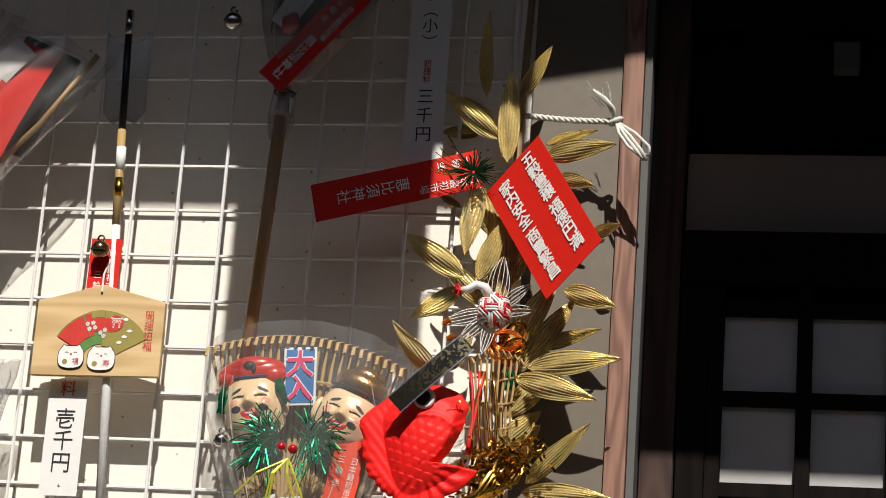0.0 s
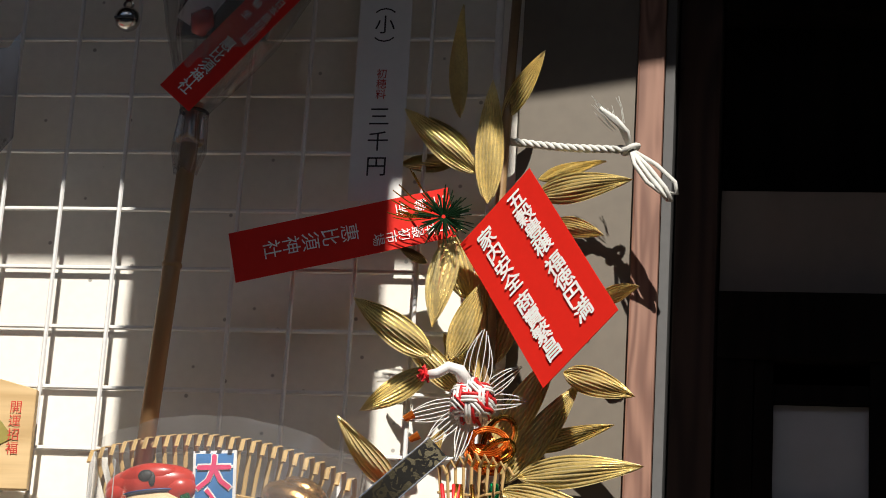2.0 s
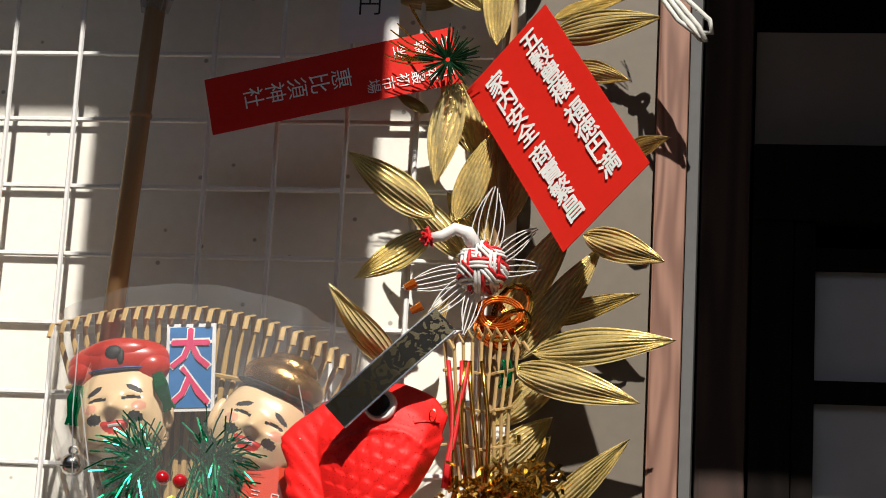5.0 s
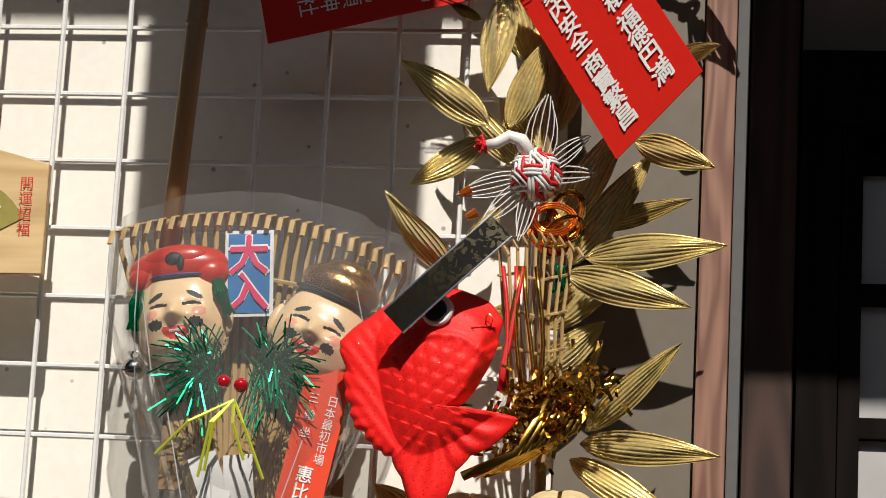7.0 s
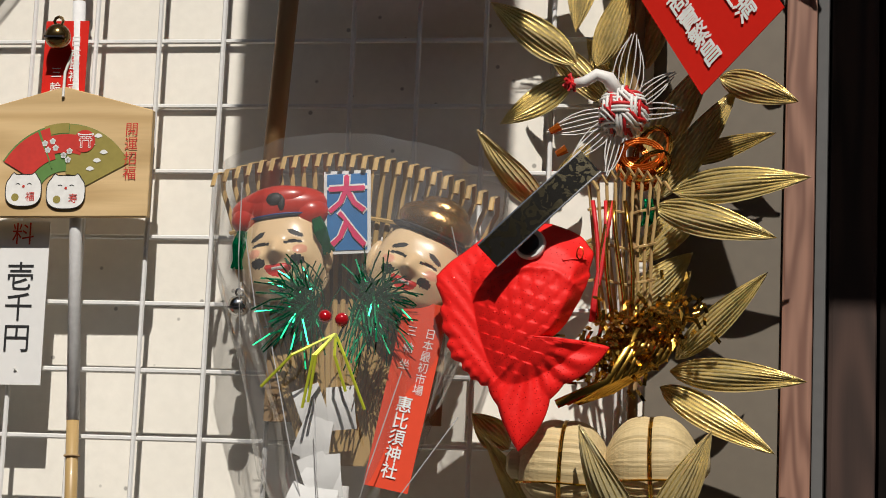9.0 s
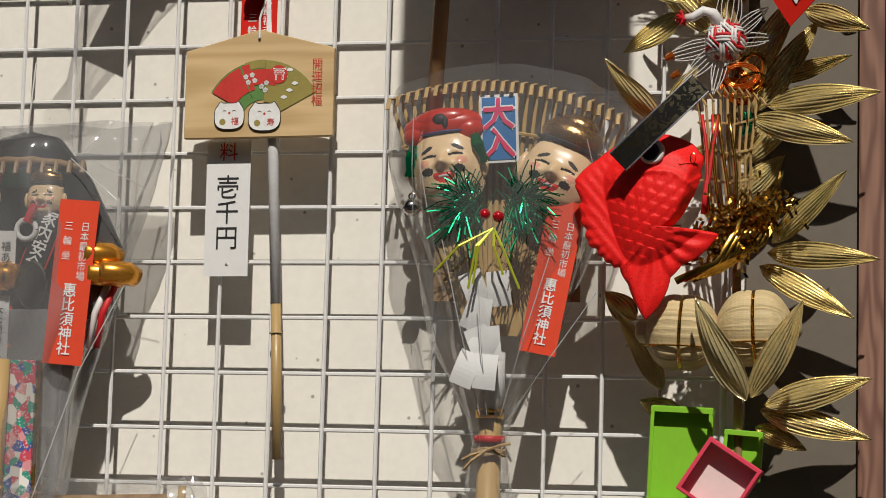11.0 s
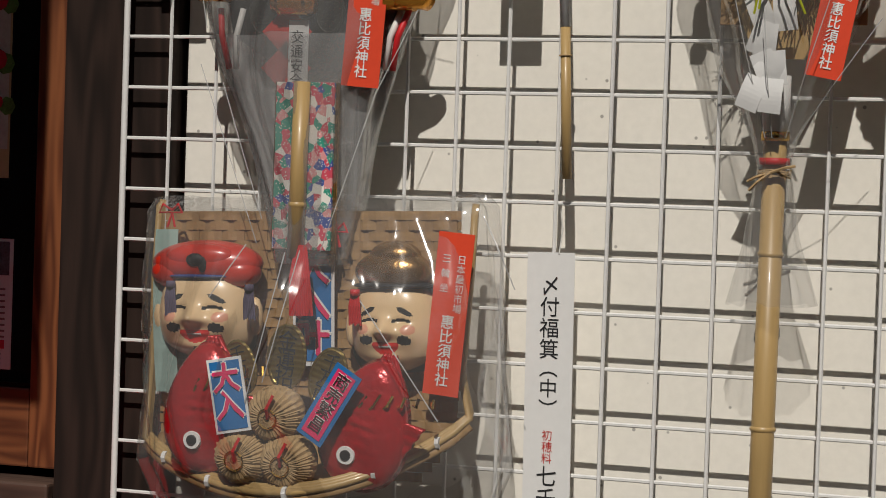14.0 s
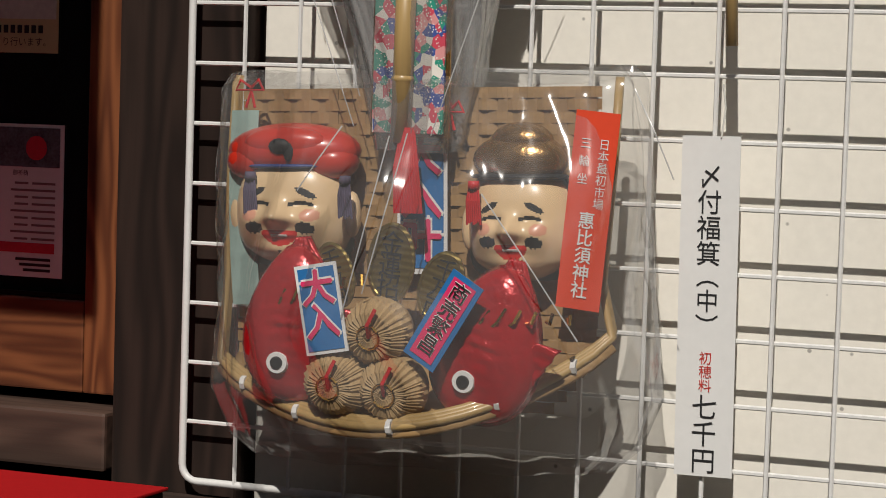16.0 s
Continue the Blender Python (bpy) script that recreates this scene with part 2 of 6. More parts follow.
def sweep(bm, pts, radius, sides=8, flat=1.0, m=0, caps=True):
    """A round or flattened rod along points; radius is a number or one for each point."""
    pts = [Vector(p) for p in pts]
    rings, up = [], None
    for i, p in enumerate(pts):
        d = (pts[min(i + 1, len(pts) - 1)] - pts[max(i - 1, 0)]).normalized()
        if up is None:
            up = d.orthogonal().normalized() if abs(d.y) > 0.9 else Vector((0, 1, 0))
        a = d.cross(up)
        a = a.normalized() if a.length > 1e-6 else d.orthogonal().normalized()
        b = a.cross(d).normalized(); up = b
        r = radius[i] if isinstance(radius, (list, tuple)) else radius
        rings.append([bm.verts.new(p + a * math.cos(2 * math.pi * k / sides) * r + b * math.sin(2 * math.pi * k / sides) * r * flat) for k in range(sides)])
    for r0, r1 in zip(rings, rings[1:]):
        for k in range(sides):
            bm.faces.new((r0[k], r0[(k + 1) % sides], r1[(k + 1) % sides], r1[k])).material_index = m
    if caps:
        for r in (rings[0][::-1], rings[-1]):
            bm.faces.new(r).material_index = m
    return bm


def rod(*a, **k):
    return sweep(bmesh.new(), *a, **k)


def card(w, h, t=0.0006, curl=0.0, nx=1, nz=8, top=0.0):
    """A thin card or paper with its top edge at z = 0, hanging down, slightly curled; top: height of a pointed head."""
    bm = bmesh.new()
    g = [[bm.verts.new((w * (i / nx - 0.5), -curl * math.sin(math.pi * k / nz) - curl * 0.4 * (i / nx - 0.5) ** 2, -h * k / nz)) for i in range(nx + 1)] for k in range(nz + 1)]
    for k in range(nz):
        for i in range(nx):
            bm.faces.new((g[k][i], g[k + 1][i], g[k + 1][i + 1], g[k][i + 1]))
    r = bmesh.ops.extrude_face_region(bm, geom=list(bm.faces))
    for v in [v for v in r["geom"] if isinstance(v, bmesh.types.BMVert)]:
        v.co.y += t
    bmesh.ops.recalc_face_normals(bm, faces=bm.faces)
    return bm


def text(body, size, material, parent, x=0.0, z=0.0, y=-0.0008, gap=1.0, rot=0.0, name="lettering", squeeze=1.0, bold=0.0):
    """Written characters, one below the other where the body has line breaks, facing the front; x, z: middle of the top."""
    cu = bpy.data.curves.new("t", "FONT"); cu.body = body; cu.size = size; cu.align_x = "CENTER"; cu.align_y = "TOP"; cu.space_line = gap
    cu.resolution_u = 2
    ob = bpy.data.objects.new("t", cu); scene.collection.objects.link(ob)
    me = bpy.data.meshes.new_from_object(ob.evaluated_get(bpy.context.evaluated_depsgraph_get()))
    bpy.data.objects.remove(ob); bpy.data.curves.remove(cu)
    me.materials.clear(); me.materials.append(material)
    if bold:
        bb = bmesh.new()
        for k, (dx, dz) in enumerate(((0, 0), (bold, 0), (-bold, 0), (0, bold), (0, -bold))):
            me.transform(Matrix.Translation((dx, dz, 0.00003 * k))); bb.from_mesh(me); me.transform(Matrix.Translation((-dx, -dz, -0.00003 * k)))
        bb.to_mesh(me); bb.free()
    me.transform(pose(x, y, z, 0, rot, 0) @ pose(0, 0, 0, 90, 0, 0) @ Matrix.Diagonal((squeeze, 1, 1, 1)))
    base = [c for c in parent.children if c.name.split(".")[0] in ("sheet", "board", "coin_body")]
    ob = new(name, me); ob.parent = base[0] if base else parent
    return ob


def column(s):
    return "\n".join(s)

# ---- structure ----
GROUND = -0.3
EAVE_Y, EAVE_Z = -0.6, 2.505
struct("ground", blk(-40, 40, -40, 0.6, GROUND - 0.1, GROUND), mat("trodden_gravel", (0.13, 0.115, 0.095), 0.95, scale=3, var=0.2, bump=0.5, fine=30), "pale trodden gravel ground before the shrine office", "ground")
struct("wall_north", blk(0.045, 0.870, 0.045, 0.14, GROUND, 2.75, 0.002), PLASTER, "cream plaster wall with small specks", "wall")
wall_board = struct("wall_board", blk(0.870, 0.9665, 0.034, 0.14, GROUND, 2.75, 0.001), OLIVE, "flat brown painted board beside the plaster", "wall")
struct("trim", blk(0.9670, 0.9890, 0.024, 0.14, GROUND, 2.75, 0.002), STRIPWOOD, "reddish weathered wooden trim strip", "trim")
struct("trim_edge", blk(0.9895, 0.9975, 0.030, 0.14, GROUND, 2.75, 0.001), GREY, "narrow grey metal edge strip", "trim")
struct("pillar", blk(0.999, 1.034, 0.058, 0.16, GROUND, 2.75, 0.004), wood("old_door_post", (0.030, 0.016, 0.012), (0.060, 0.032, 0.024), 0.85), "dark brown timber door post beside the lattice door", "pillar")
struct("post", blk(-0.080, 0.040, 0.018, 0.16, GROUND, 2.75, 0.004), DARKWOOD, "dark stained square timber post", "pillar")
# added backing that keeps sky from showing between trim and door post
struct("gap_backing", blk(-2.2, 3.2, 0.17, 0.25, GROUND, 2.75), SHADEWOOD, "dark backing added behind the facade to stop sky in the gaps", "wall")
struct("ceiling", blk(-2.2, 3.2, EAVE_Y, 0.6, EAVE_Z, EAVE_Z + 0.08), DARKWOOD, "dark timber eave boards overhead", "eave")
# unseen sheets added below the eave, cut to throw the wall's shadow edges
curtain = thing("eave_shade_blocker", "unseen dark sheets added under the eave to cast wall shade", "curtain")
SHADESHEET = mat("shade_sheet_dark", (0.02, 0.022, 0.035), 0.95, scale=120, var=0.15, bump=0.3)
part("cloth", blk(-2.2, 1.007, EAVE_Y, EAVE_Y + 0.004, 2.346, EAVE_Z - 0.001), SHADESHEET, curtain)
part("shade_flap", blk(-1.8, 0.025, EAVE_Y + 0.005, EAVE_Y + 0.009, 1.60, 2.44, 0.001), SHADESHEET, curtain)
part("shade_flap", blk(1.140, 3.0, EAVE_Y + 0.005, EAVE_Y + 0.009, 2.10, EAVE_Z - 0.001, 0.001), SHADESHEET, curtain)
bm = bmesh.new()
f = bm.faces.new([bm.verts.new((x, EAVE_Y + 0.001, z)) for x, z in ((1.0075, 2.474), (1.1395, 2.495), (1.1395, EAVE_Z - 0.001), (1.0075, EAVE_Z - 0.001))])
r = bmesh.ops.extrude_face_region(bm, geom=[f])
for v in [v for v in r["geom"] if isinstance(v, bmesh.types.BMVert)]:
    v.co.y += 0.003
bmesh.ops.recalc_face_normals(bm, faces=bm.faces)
part("shade_flap", bm, SHADESHEET, curtain)
part("shade_flap", blk(0.691, 0.905, EAVE_Y + 0.005, EAVE_Y + 0.009, 2.10, 2.44, 0.001), SHADESHEET, curtain)
# unseen plain walls added behind the camera; their dark faces cut sky fill
SKYBLOCK = wood("sky_block_timber", (0.03, 0.024, 0.02), (0.06, 0.048, 0.04), 0.8)
struct("sky_block_south", blk(-4, 4.6, -6.1, -6.0, GROUND, 4.2), SKYBLOCK, "unseen dark wall added opposite to cut sky light", "wall")
struct("sky_block_west", blk(-4.1, -4.0, -6.1, 0.6, GROUND, 4.2), SKYBLOCK, "unseen dark side wall added to cut sky light", "wall")
struct("sky_block_east", blk(4.6, 4.7, -6.1, 0.6, GROUND, 4.2), SKYBLOCK, "unseen dark side wall added to cut sky light", "wall")
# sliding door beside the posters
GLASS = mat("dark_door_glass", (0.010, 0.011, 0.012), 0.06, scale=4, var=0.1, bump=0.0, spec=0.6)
door = tagged(new("door_1"), "varnished wooden sliding door with dark glass", "door", "", "structure")
part("stile", blk(-0.1285, -0.0845, 0.050, 0.080, 0.858, 2.4, 0.002), DOORWOOD, door)
part("bottom_rail", blk(-1.0, -0.1290, 0.050, 0.080, 0.858, 0.940, 0.002), wood("varnished_rail", (0.09, 0.028, 0.012), (0.19, 0.066, 0.026), 0.45, "X", 90, 0.2), door)
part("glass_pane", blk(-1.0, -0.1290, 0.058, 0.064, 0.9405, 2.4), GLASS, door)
part("glazing_bead", blk(-1.0, -0.1290, 0.052, 0.0575, 0.9405, 0.9445), SHADEWOOD, door)
struct("door_sill", blk(-1.0, -0.0825, 0.012, 0.14, 0.797, 0.848, 0.003), wood("sill_timber", (0.045, 0.025, 0.018), (0.085, 0.050, 0.036), 0.6, "X", 70), "dark wooden sill under the sliding door", "sill")
struct("bottom_beam", blk(-1.0, 0.99, -0.03, 0.016, 0.66, 0.786, 0.004), wood("beam_timber", (0.03, 0.019, 0.015), (0.06, 0.037, 0.028), 0.65, "X", 70), "dark timber beam below the wire panel", "beam")
CX, _, CZ = (0.0050, -0.0320, 0.7990)
struct("counter", blk(-1.1, CX - 0.004, -0.30, -0.032, GROUND, CZ - 0.0035, 0.003), DARKWOOD, "dark wooden counter in front of the door", "counter")
cloth = thing("red_cloth", "red felt cloth spread over the wooden counter", "cloth")
part("cloth_top", blk(-1.1, CX, -0.30, -0.0315, CZ - 0.003, CZ, 0.001), CLOTHRED, cloth)
part("cloth_fall", blk(-1.1, CX, -0.3035, -0.3005, CZ - 0.35, CZ - 0.001, 0.001), CLOTHRED, cloth)
# glazed doors to the other side, their deep shade put into the wood colour
door2 = tagged(new("door_2"), "dark lattice sliding door with grey panes in shade", "door", "", "structure")
PANE = mat("milky_pane", (0.42, 0.41, 0.41), 0.3, scale=5, var=0.15, bump=0.03, fine=4)
BAND = mat("grey_plaster_band", (0.22, 0.18, 0.15), 0.9, scale=8, var=0.1, bump=0.1)
part("board", blk(1.036, 2.4, 0.100, 0.14, GROUND, 2.75), SHADEWOOD, door2)
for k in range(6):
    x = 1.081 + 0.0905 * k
    part("muntin", blk(x - 0.0155, x - 0.0005, 0.060, 0.085, GROUND, 1.60, 0.001), SHADEWOOD, door2)
    for j in range(8):
        z = 1.566 - 0.0955 * j
        part("pane", blk(x, x + 0.0745, 0.072, 0.076, z - 0.0795, z), PANE, door2)
for j in range(8):
    z = 1.566 - 0.0955 * j
    part("crossbar", blk(1.0655, 1.62, 0.064, 0.084, z + 0.0005, z + 0.0155, 0.001), SHADEWOOD, door2)
part("stile", blk(1.036, 1.065, 0.058, 0.09, GROUND, 1.62, 0.002), SHADEWOOD, door2)
part("head_rail", blk(1.036, 2.4, 0.054, 0.09, 1.60, 1.655, 0.002), SHADEWOOD, door2)
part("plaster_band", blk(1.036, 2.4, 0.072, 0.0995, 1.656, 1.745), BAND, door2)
part("upper_rail", blk(1.036, 2.4, 0.060, 0.0995, 1.90, 1.96, 0.002), SHADEWOOD, door2)
part("fitting", blk(1.186, 1.214, 0.080, 0.0995, 1.845, 1.878, 0.002), GREY, door2)

# ---- wire panel ----
panel = thing("wire_grid_panel", "white coated wire grid panel hung on the wall", "wire panel")
PX, PZ0, PZ1 = 0.855, 0.8, 2.0
def round_rect(x0, x1, z0, z1, r, n=5):
    pts = []
    for cx, cz, a0 in ((x1 - r, z1 - r, 0), (x0 + r, z1 - r, 90), (x0 + r, z0 + r, 180), (x1 - r, z0 + r, 270)):
        for k in range(n + 1):
            a = radians(a0 + 90 * k / n); pts.append((cx + r * math.cos(a), 0, cz + r * math.sin(a)))
    return pts + [pts[0], pts[1]]
part("frame", rod(round_rect(0.0, PX, PZ0, PZ1, 0.014), 0.0033, 8), WIRE, panel, smooth=True)
upright = mesh_of("wire", rod([(0, 0, PZ0), (0, 0, PZ1)], 0.0019, 6), WIRE)
level = mesh_of("wire", rod([(0, 0, 0), (PX, 0, 0)], 0.0019, 6), WIRE)
for k in range(1, 17):
    part("wire", upright, None, panel, at=pose(0.05 * k, -0.0014, 0))
for k in range(1, 24):
    part("wire", level, None, panel, at=pose(0, 0.0022, PZ0 + 0.05 * k))

# ---- hanging price strips and tags ----
def strip(name, label, category, top, w, h, material, rot=0.0, thick=0.0006, curl=0.0003, tilt=0.0):
    ob = thing(name, label, category, pose(*top, tilt, rot, 0))
    part("sheet", card(w, h, thick, curl), material, ob)
    return ob

s = strip("price_strip", "long white paper price strip with brush lettering", "price tag", (0.4492, -0.0070, 1.1049), 0.0455, 0.259, WHITEPAPER, rot=-0.7)
text(column("〆付福箕"), 0.0195, INK, s, 0, -0.022, -0.0009)
text("︵", 0.0185, INK, s, 0, -0.098, -0.0009); text("中", 0.0185, INK, s, 0, -0.117, -0.0009); text("︶", 0.0185, INK, s, 0, -0.136, -0.0009)
text(column("初穂料"), 0.0105, REDINK, s, 0, -0.164, -0.0009)
text(column("七千円"), 0.0205, INK, s, 0, -0.197, -0.0009)
s = strip("price_strip", "white paper price strip with black brush lettering", "price tag", (0.4068, -0.0100, 1.4590), 0.0415, 0.123, WHITEPAPER, rot=-0.4)
text("料", 0.018, REDINK, s, 0, -0.002, -0.0009)
text(column("壱千円"), 0.023, INK, s, 0, -0.032, -0.0009)
s = strip("price_strip", "white paper price strip hanging in shade", "price tag", (0.7600, -0.0060, 1.9670), 0.0435, 0.260, WHITEPAPER, rot=-0.5)
text(column("熊手"), 0.0175, INK, s, 0, -0.044, -0.0009, gap=1.1); text("︵", 0.0175, INK, s, 0, -0.082, -0.0009); text("小", 0.0175, INK, s, 0, -0.100, -0.0009); text("︶", 0.0175, INK, s, 0, -0.119, -0.0009)
text(column("初穂料"), 0.009, REDINK, s, 0, -0.147, -0.0009)
text(column("三千円"), 0.0185, INK, s, 0, -0.180, -0.0009, gap=1.15)
s = strip("price_strip", "white paper price strip near the timber post", "price tag", (0.0570, -0.0300, 1.5370), 0.0425, 0.162, WHITEPAPER, rot=-1)
text(column("熊手"), 0.018, INK, s, 0, -0.036, -0.0009)
s = strip("shrine_card", "large red card with white raised lettering", "card", (0.8655, -0.0500, 1.6909), 0.0840, 0.1590, RED, rot=-35.6, curl=0.0)
side, down = Vector((0.060, -0.040, 0.054)).normalized(), Vector((0.075, -0.055, -0.124)).normalized()
lean = Matrix((side, (-down).cross(side), -down)).transposed().to_4x4(); lean.translation = (0.8660, -0.0500, 1.6890)
s.matrix_world = lean
for x, a, b in ((0.0190, "五穀豊穣", "福徳円満"), (-0.0190, "家内安全", "商賣繁昌")):
    text(column(a), 0.0178, WHITEINK, s, x, -0.006 - (0.004 if x < 0 else 0), -0.0012, gap=0.95, bold=0.0004)
    text(column(b), 0.0178, WHITEINK, s, x, -0.078 - (0.004 if x < 0 else 0), -0.0012, gap=0.95, bold=0.0004)

# ---- gilded lucky branch ----
def leaf_mesh(length, width, bend, fold=0.22, n=16, ribs=8):
    """A pleated gold leaf along +z from its stalk, thin, arched, with real pleats running into the tip."""
    bm = bmesh.new(); rows = []; m = ribs * 4
    for k in range(n + 1):
        s = k / n
        w = width * (math.sin(math.pi * s ** 0.80) ** 0.80 * (1 - 0.12 * s) + 0.05 * (1 - s)) * 0.5
        deep = 0.0011 * min(1, 5 * s + 0.15, 3 * (1 - s) + 0.1)
        rows.append([bm.verts.new(((2 * i / m - 1) * w, -bend * math.sin(math.pi * s * 0.9) * length + fold * abs(2 * i / m - 1) ** 1.5 * w - deep * math.cos(i * math.pi / 2) - 0.0012 * math.sin(7 * s + 9 * i / m), s * length)) for i in range(m + 1)])
    for a, b in zip(rows, rows[1:]):
        for i in range(m):
            bm.faces.new((a[i], a[i + 1], b[i + 1], b[i]))
    r = bmesh.ops.extrude_face_region(bm, geom=list(bm.faces))
    for v in [v for v in r["geom"] if isinstance(v, bmesh.types.BMVert)]:
        v.co.y += 0.0003
    bmesh.ops.recalc_face_normals(bm, faces=bm.faces)
    return bm


def add_leaf(parent, base, tip, width, bend=0.08, turn=0.0):
    a, b = Vector(base), Vector(tip)
    z = (b - a).normalized(); y = Vector((0, 1, 0)); x = y.cross(z).normalized(); y = z.cross(x)
    m = Matrix((x, y, z)).transposed().to_4x4(); m.translation = a
    part("leaf", leaf_mesh((b - a).length, width, bend), GOLD, parent, at=m @ pose(0, 0, 0, 0, 0, turn))


branch = thing("gilded_branch", "artificial bamboo branch with pleated gold leaves", "branch")
part("stem", rod([(0.872, -0.004, 1.00), (0.868, -0.010, 1.25), (0.862, -0.012, 1.5), (0.866, -0.012, 1.75), (0.87, -0.01, 1.90)], 0.004), OLDBAMBOO, branch, smooth=True)
LEAVES = [
    ((0.8440, -0.0100, 1.6250), (0.8180, -0.0150, 1.6950), 0.0270, 0.06, -12),
    ((0.8560, -0.0050, 1.5600), (0.8500, -0.0080, 1.6550), 0.0280, 0.05, 8),
    ((0.8640, 0.0000, 1.5750), (0.8860, -0.0050, 1.6600), 0.0260, 0.05, 18),
    ((0.8420, -0.0100, 1.5500), (0.7880, -0.0120, 1.6050), 0.0240, 0.06, -15),
    ((0.8700, -0.0080, 1.5050), (0.9150, -0.0060, 1.5850), 0.0280, 0.05, 14),
    ((0.8660, -0.0060, 1.4350), (0.9250, -0.0040, 1.4950), 0.0280, 0.05, 10),
    ((0.8575, -0.0300, 1.6981), (0.8575, -0.0360, 1.7992), 0.0254, 0.06, 5),
    ((0.8469, -0.0260, 1.7246), (0.7872, -0.0300, 1.7770), 0.0248, 0.08, -15),
    ((0.8409, -0.0200, 1.7416), (0.8053, -0.0200, 1.7743), 0.0161, 0.06, -20),
    ((0.8639, -0.0120, 1.7752), (0.8961, -0.0200, 1.8313), 0.0187, 0.06, 10),
    ((0.8287, -0.0120, 1.7766), (0.8292, -0.0200, 1.8706), 0.0193, 0.08, -25),
    ((0.8949, -0.0220, 1.7079), (0.9721, -0.0400, 1.7154), 0.0262, 0.10, 10),
    ((0.8943, -0.0080, 1.7256), (0.9488, -0.0200, 1.7370), 0.0145, 0.06, -10),
    ((0.9092, -0.0150, 1.6875), (0.9506, -0.0300, 1.6730), 0.0182, 0.08, 10),
    ((0.8245, 0.0000, 1.7415), (0.7793, 0.0000, 1.7407), 0.0180, 0.05, 0),
    ((0.8318, -0.0350, 1.6689), (0.8205, -0.0300, 1.5965), 0.0285, 0.08, 10),
    ((0.8357, -0.0300, 1.5716), (0.8590, -0.0350, 1.6338), 0.0241, 0.06, 15),
    ((0.8225, -0.0400, 1.5710), (0.7600, -0.0450, 1.6153), 0.0279, 0.08, -10),
    ((0.8188, -0.0250, 1.5645), (0.7674, -0.0300, 1.5294), 0.0235, -0.06, -5),
    ((0.8112, -0.0200, 1.6513), (0.7872, -0.0200, 1.6641), 0.0096, 0.05, 0),
    ((0.9478, -0.0150, 1.6257), (0.9800, -0.0350, 1.6314), 0.0156, 0.08, 5),
    ((0.9224, -0.0200, 1.5660), (0.9790, -0.0300, 1.5455), 0.0247, 0.08, 10),
    ((0.8034, -0.0400, 1.4662), (0.7567, -0.0550, 1.5202), 0.0237, 0.10, -25),
    ((0.8786, -0.0200, 1.4774), (0.9344, -0.0120, 1.5603), 0.0268, 0.05, 20),
    ((0.8954, -0.0100, 1.5066), (0.9628, -0.0150, 1.5268), 0.0177, 0.05, 5),
    ((0.8925, -0.0350, 1.4802), (0.9885, -0.0450, 1.4887), 0.0280, 0.10, 5),
    ((0.8802, -0.0350, 1.4691), (0.9664, -0.0450, 1.4461), 0.0272, 0.10, 8),
    ((0.8646, -0.0200, 1.4018), (0.9055, -0.0120, 1.4410), 0.0254, 0.06, 20),
    ((0.8975, -0.0350, 1.3625), (0.9606, -0.0500, 1.4221), 0.0219, 0.08, 10),
    ((0.8936, -0.0300, 1.3546), (0.9886, -0.0450, 1.3475), 0.0257, 0.10, 5),
    ((0.8868, -0.0250, 1.3442), (0.9671, -0.0350, 1.2985), 0.0251, 0.08, 0),
    ((0.9036, -0.0080, 1.5102), (0.9555, -0.0100, 1.5272), 0.0156, 0.05, 5),
    ((0.8027, 0.0000, 1.4193), (0.8404, 0.0000, 1.4563), 0.0159, 0.05, 10),
    ((0.8284, 0.0040, 1.5745), (0.8520, 0.0040, 1.6285), 0.0221, 0.05, 15),
    ((0.8819, -0.0850, 1.2269), (0.8419, -0.1000, 1.3104), 0.0308, 0.10, -25),
    ((0.8857, -0.0850, 1.2293), (0.9277, -0.1000, 1.3087), 0.0279, 0.10, 20),
    ((0.8926, -0.0300, 1.2260), (0.9812, -0.0300, 1.2499), 0.0286, 0.08, 5),
    ((0.8878, -0.0200, 1.2226), (0.9810, -0.0200, 1.1992), 0.0268, 0.06, 0),
    ((0.8067, -0.0300, 1.2379), (0.7658, -0.0350, 1.3045), 0.0242, -0.06, -20),
    ((0.8240, -0.0200, 1.2126), (0.7853, -0.0200, 1.2298), 0.0261, 0.03, 0),
    ((0.7790, -0.0050, 1.2998), (0.7525, -0.0100, 1.3240), 0.0257, 0.06, -10),
    ((0.8677, 0.0040, 1.3911), (0.9042, 0.0000, 1.4299), 0.0254, 0.05, 15),
    ((0.8041, 0.0000, 1.4827), (0.8291, 0.0000, 1.5233), 0.0196, 0.05, 20),
    ((0.8457, 0.0040, 1.5691), (0.8245, 0.0000, 1.6002), 0.0198, 0.05, -15),
    ((0.8923, 0.0040, 1.5063), (0.8637, 0.0000, 1.5364), 0.0194, 0.05, -15),
    ((0.8831, -0.0100, 1.2090), (0.9268, -0.0100, 1.1898), 0.0199, 0.05, 0),
]
for base, tip, w, bend, turn in LEAVES:
    add_leaf(branch, base, tip, w * 0.92, bend, turn)

# red name band on the branch
s = strip("shrine_band", "long red paper band with silver lettering", "paper band", (0.8301, -0.0300, 1.6910), 0.0415, 0.1787, RED, rot=76.8, curl=0.0)
text(column("日本最初市場"), 0.0105, WHITEINK, s, 0.0105, -0.004)
text(column("三輪坐"), 0.0105, WHITEINK, s, -0.0105, -0.004, gap=1.45)
text(column("惠比須神社"), 0.0155, WHITEINK, s, 0.0, -0.076, gap=1.02)

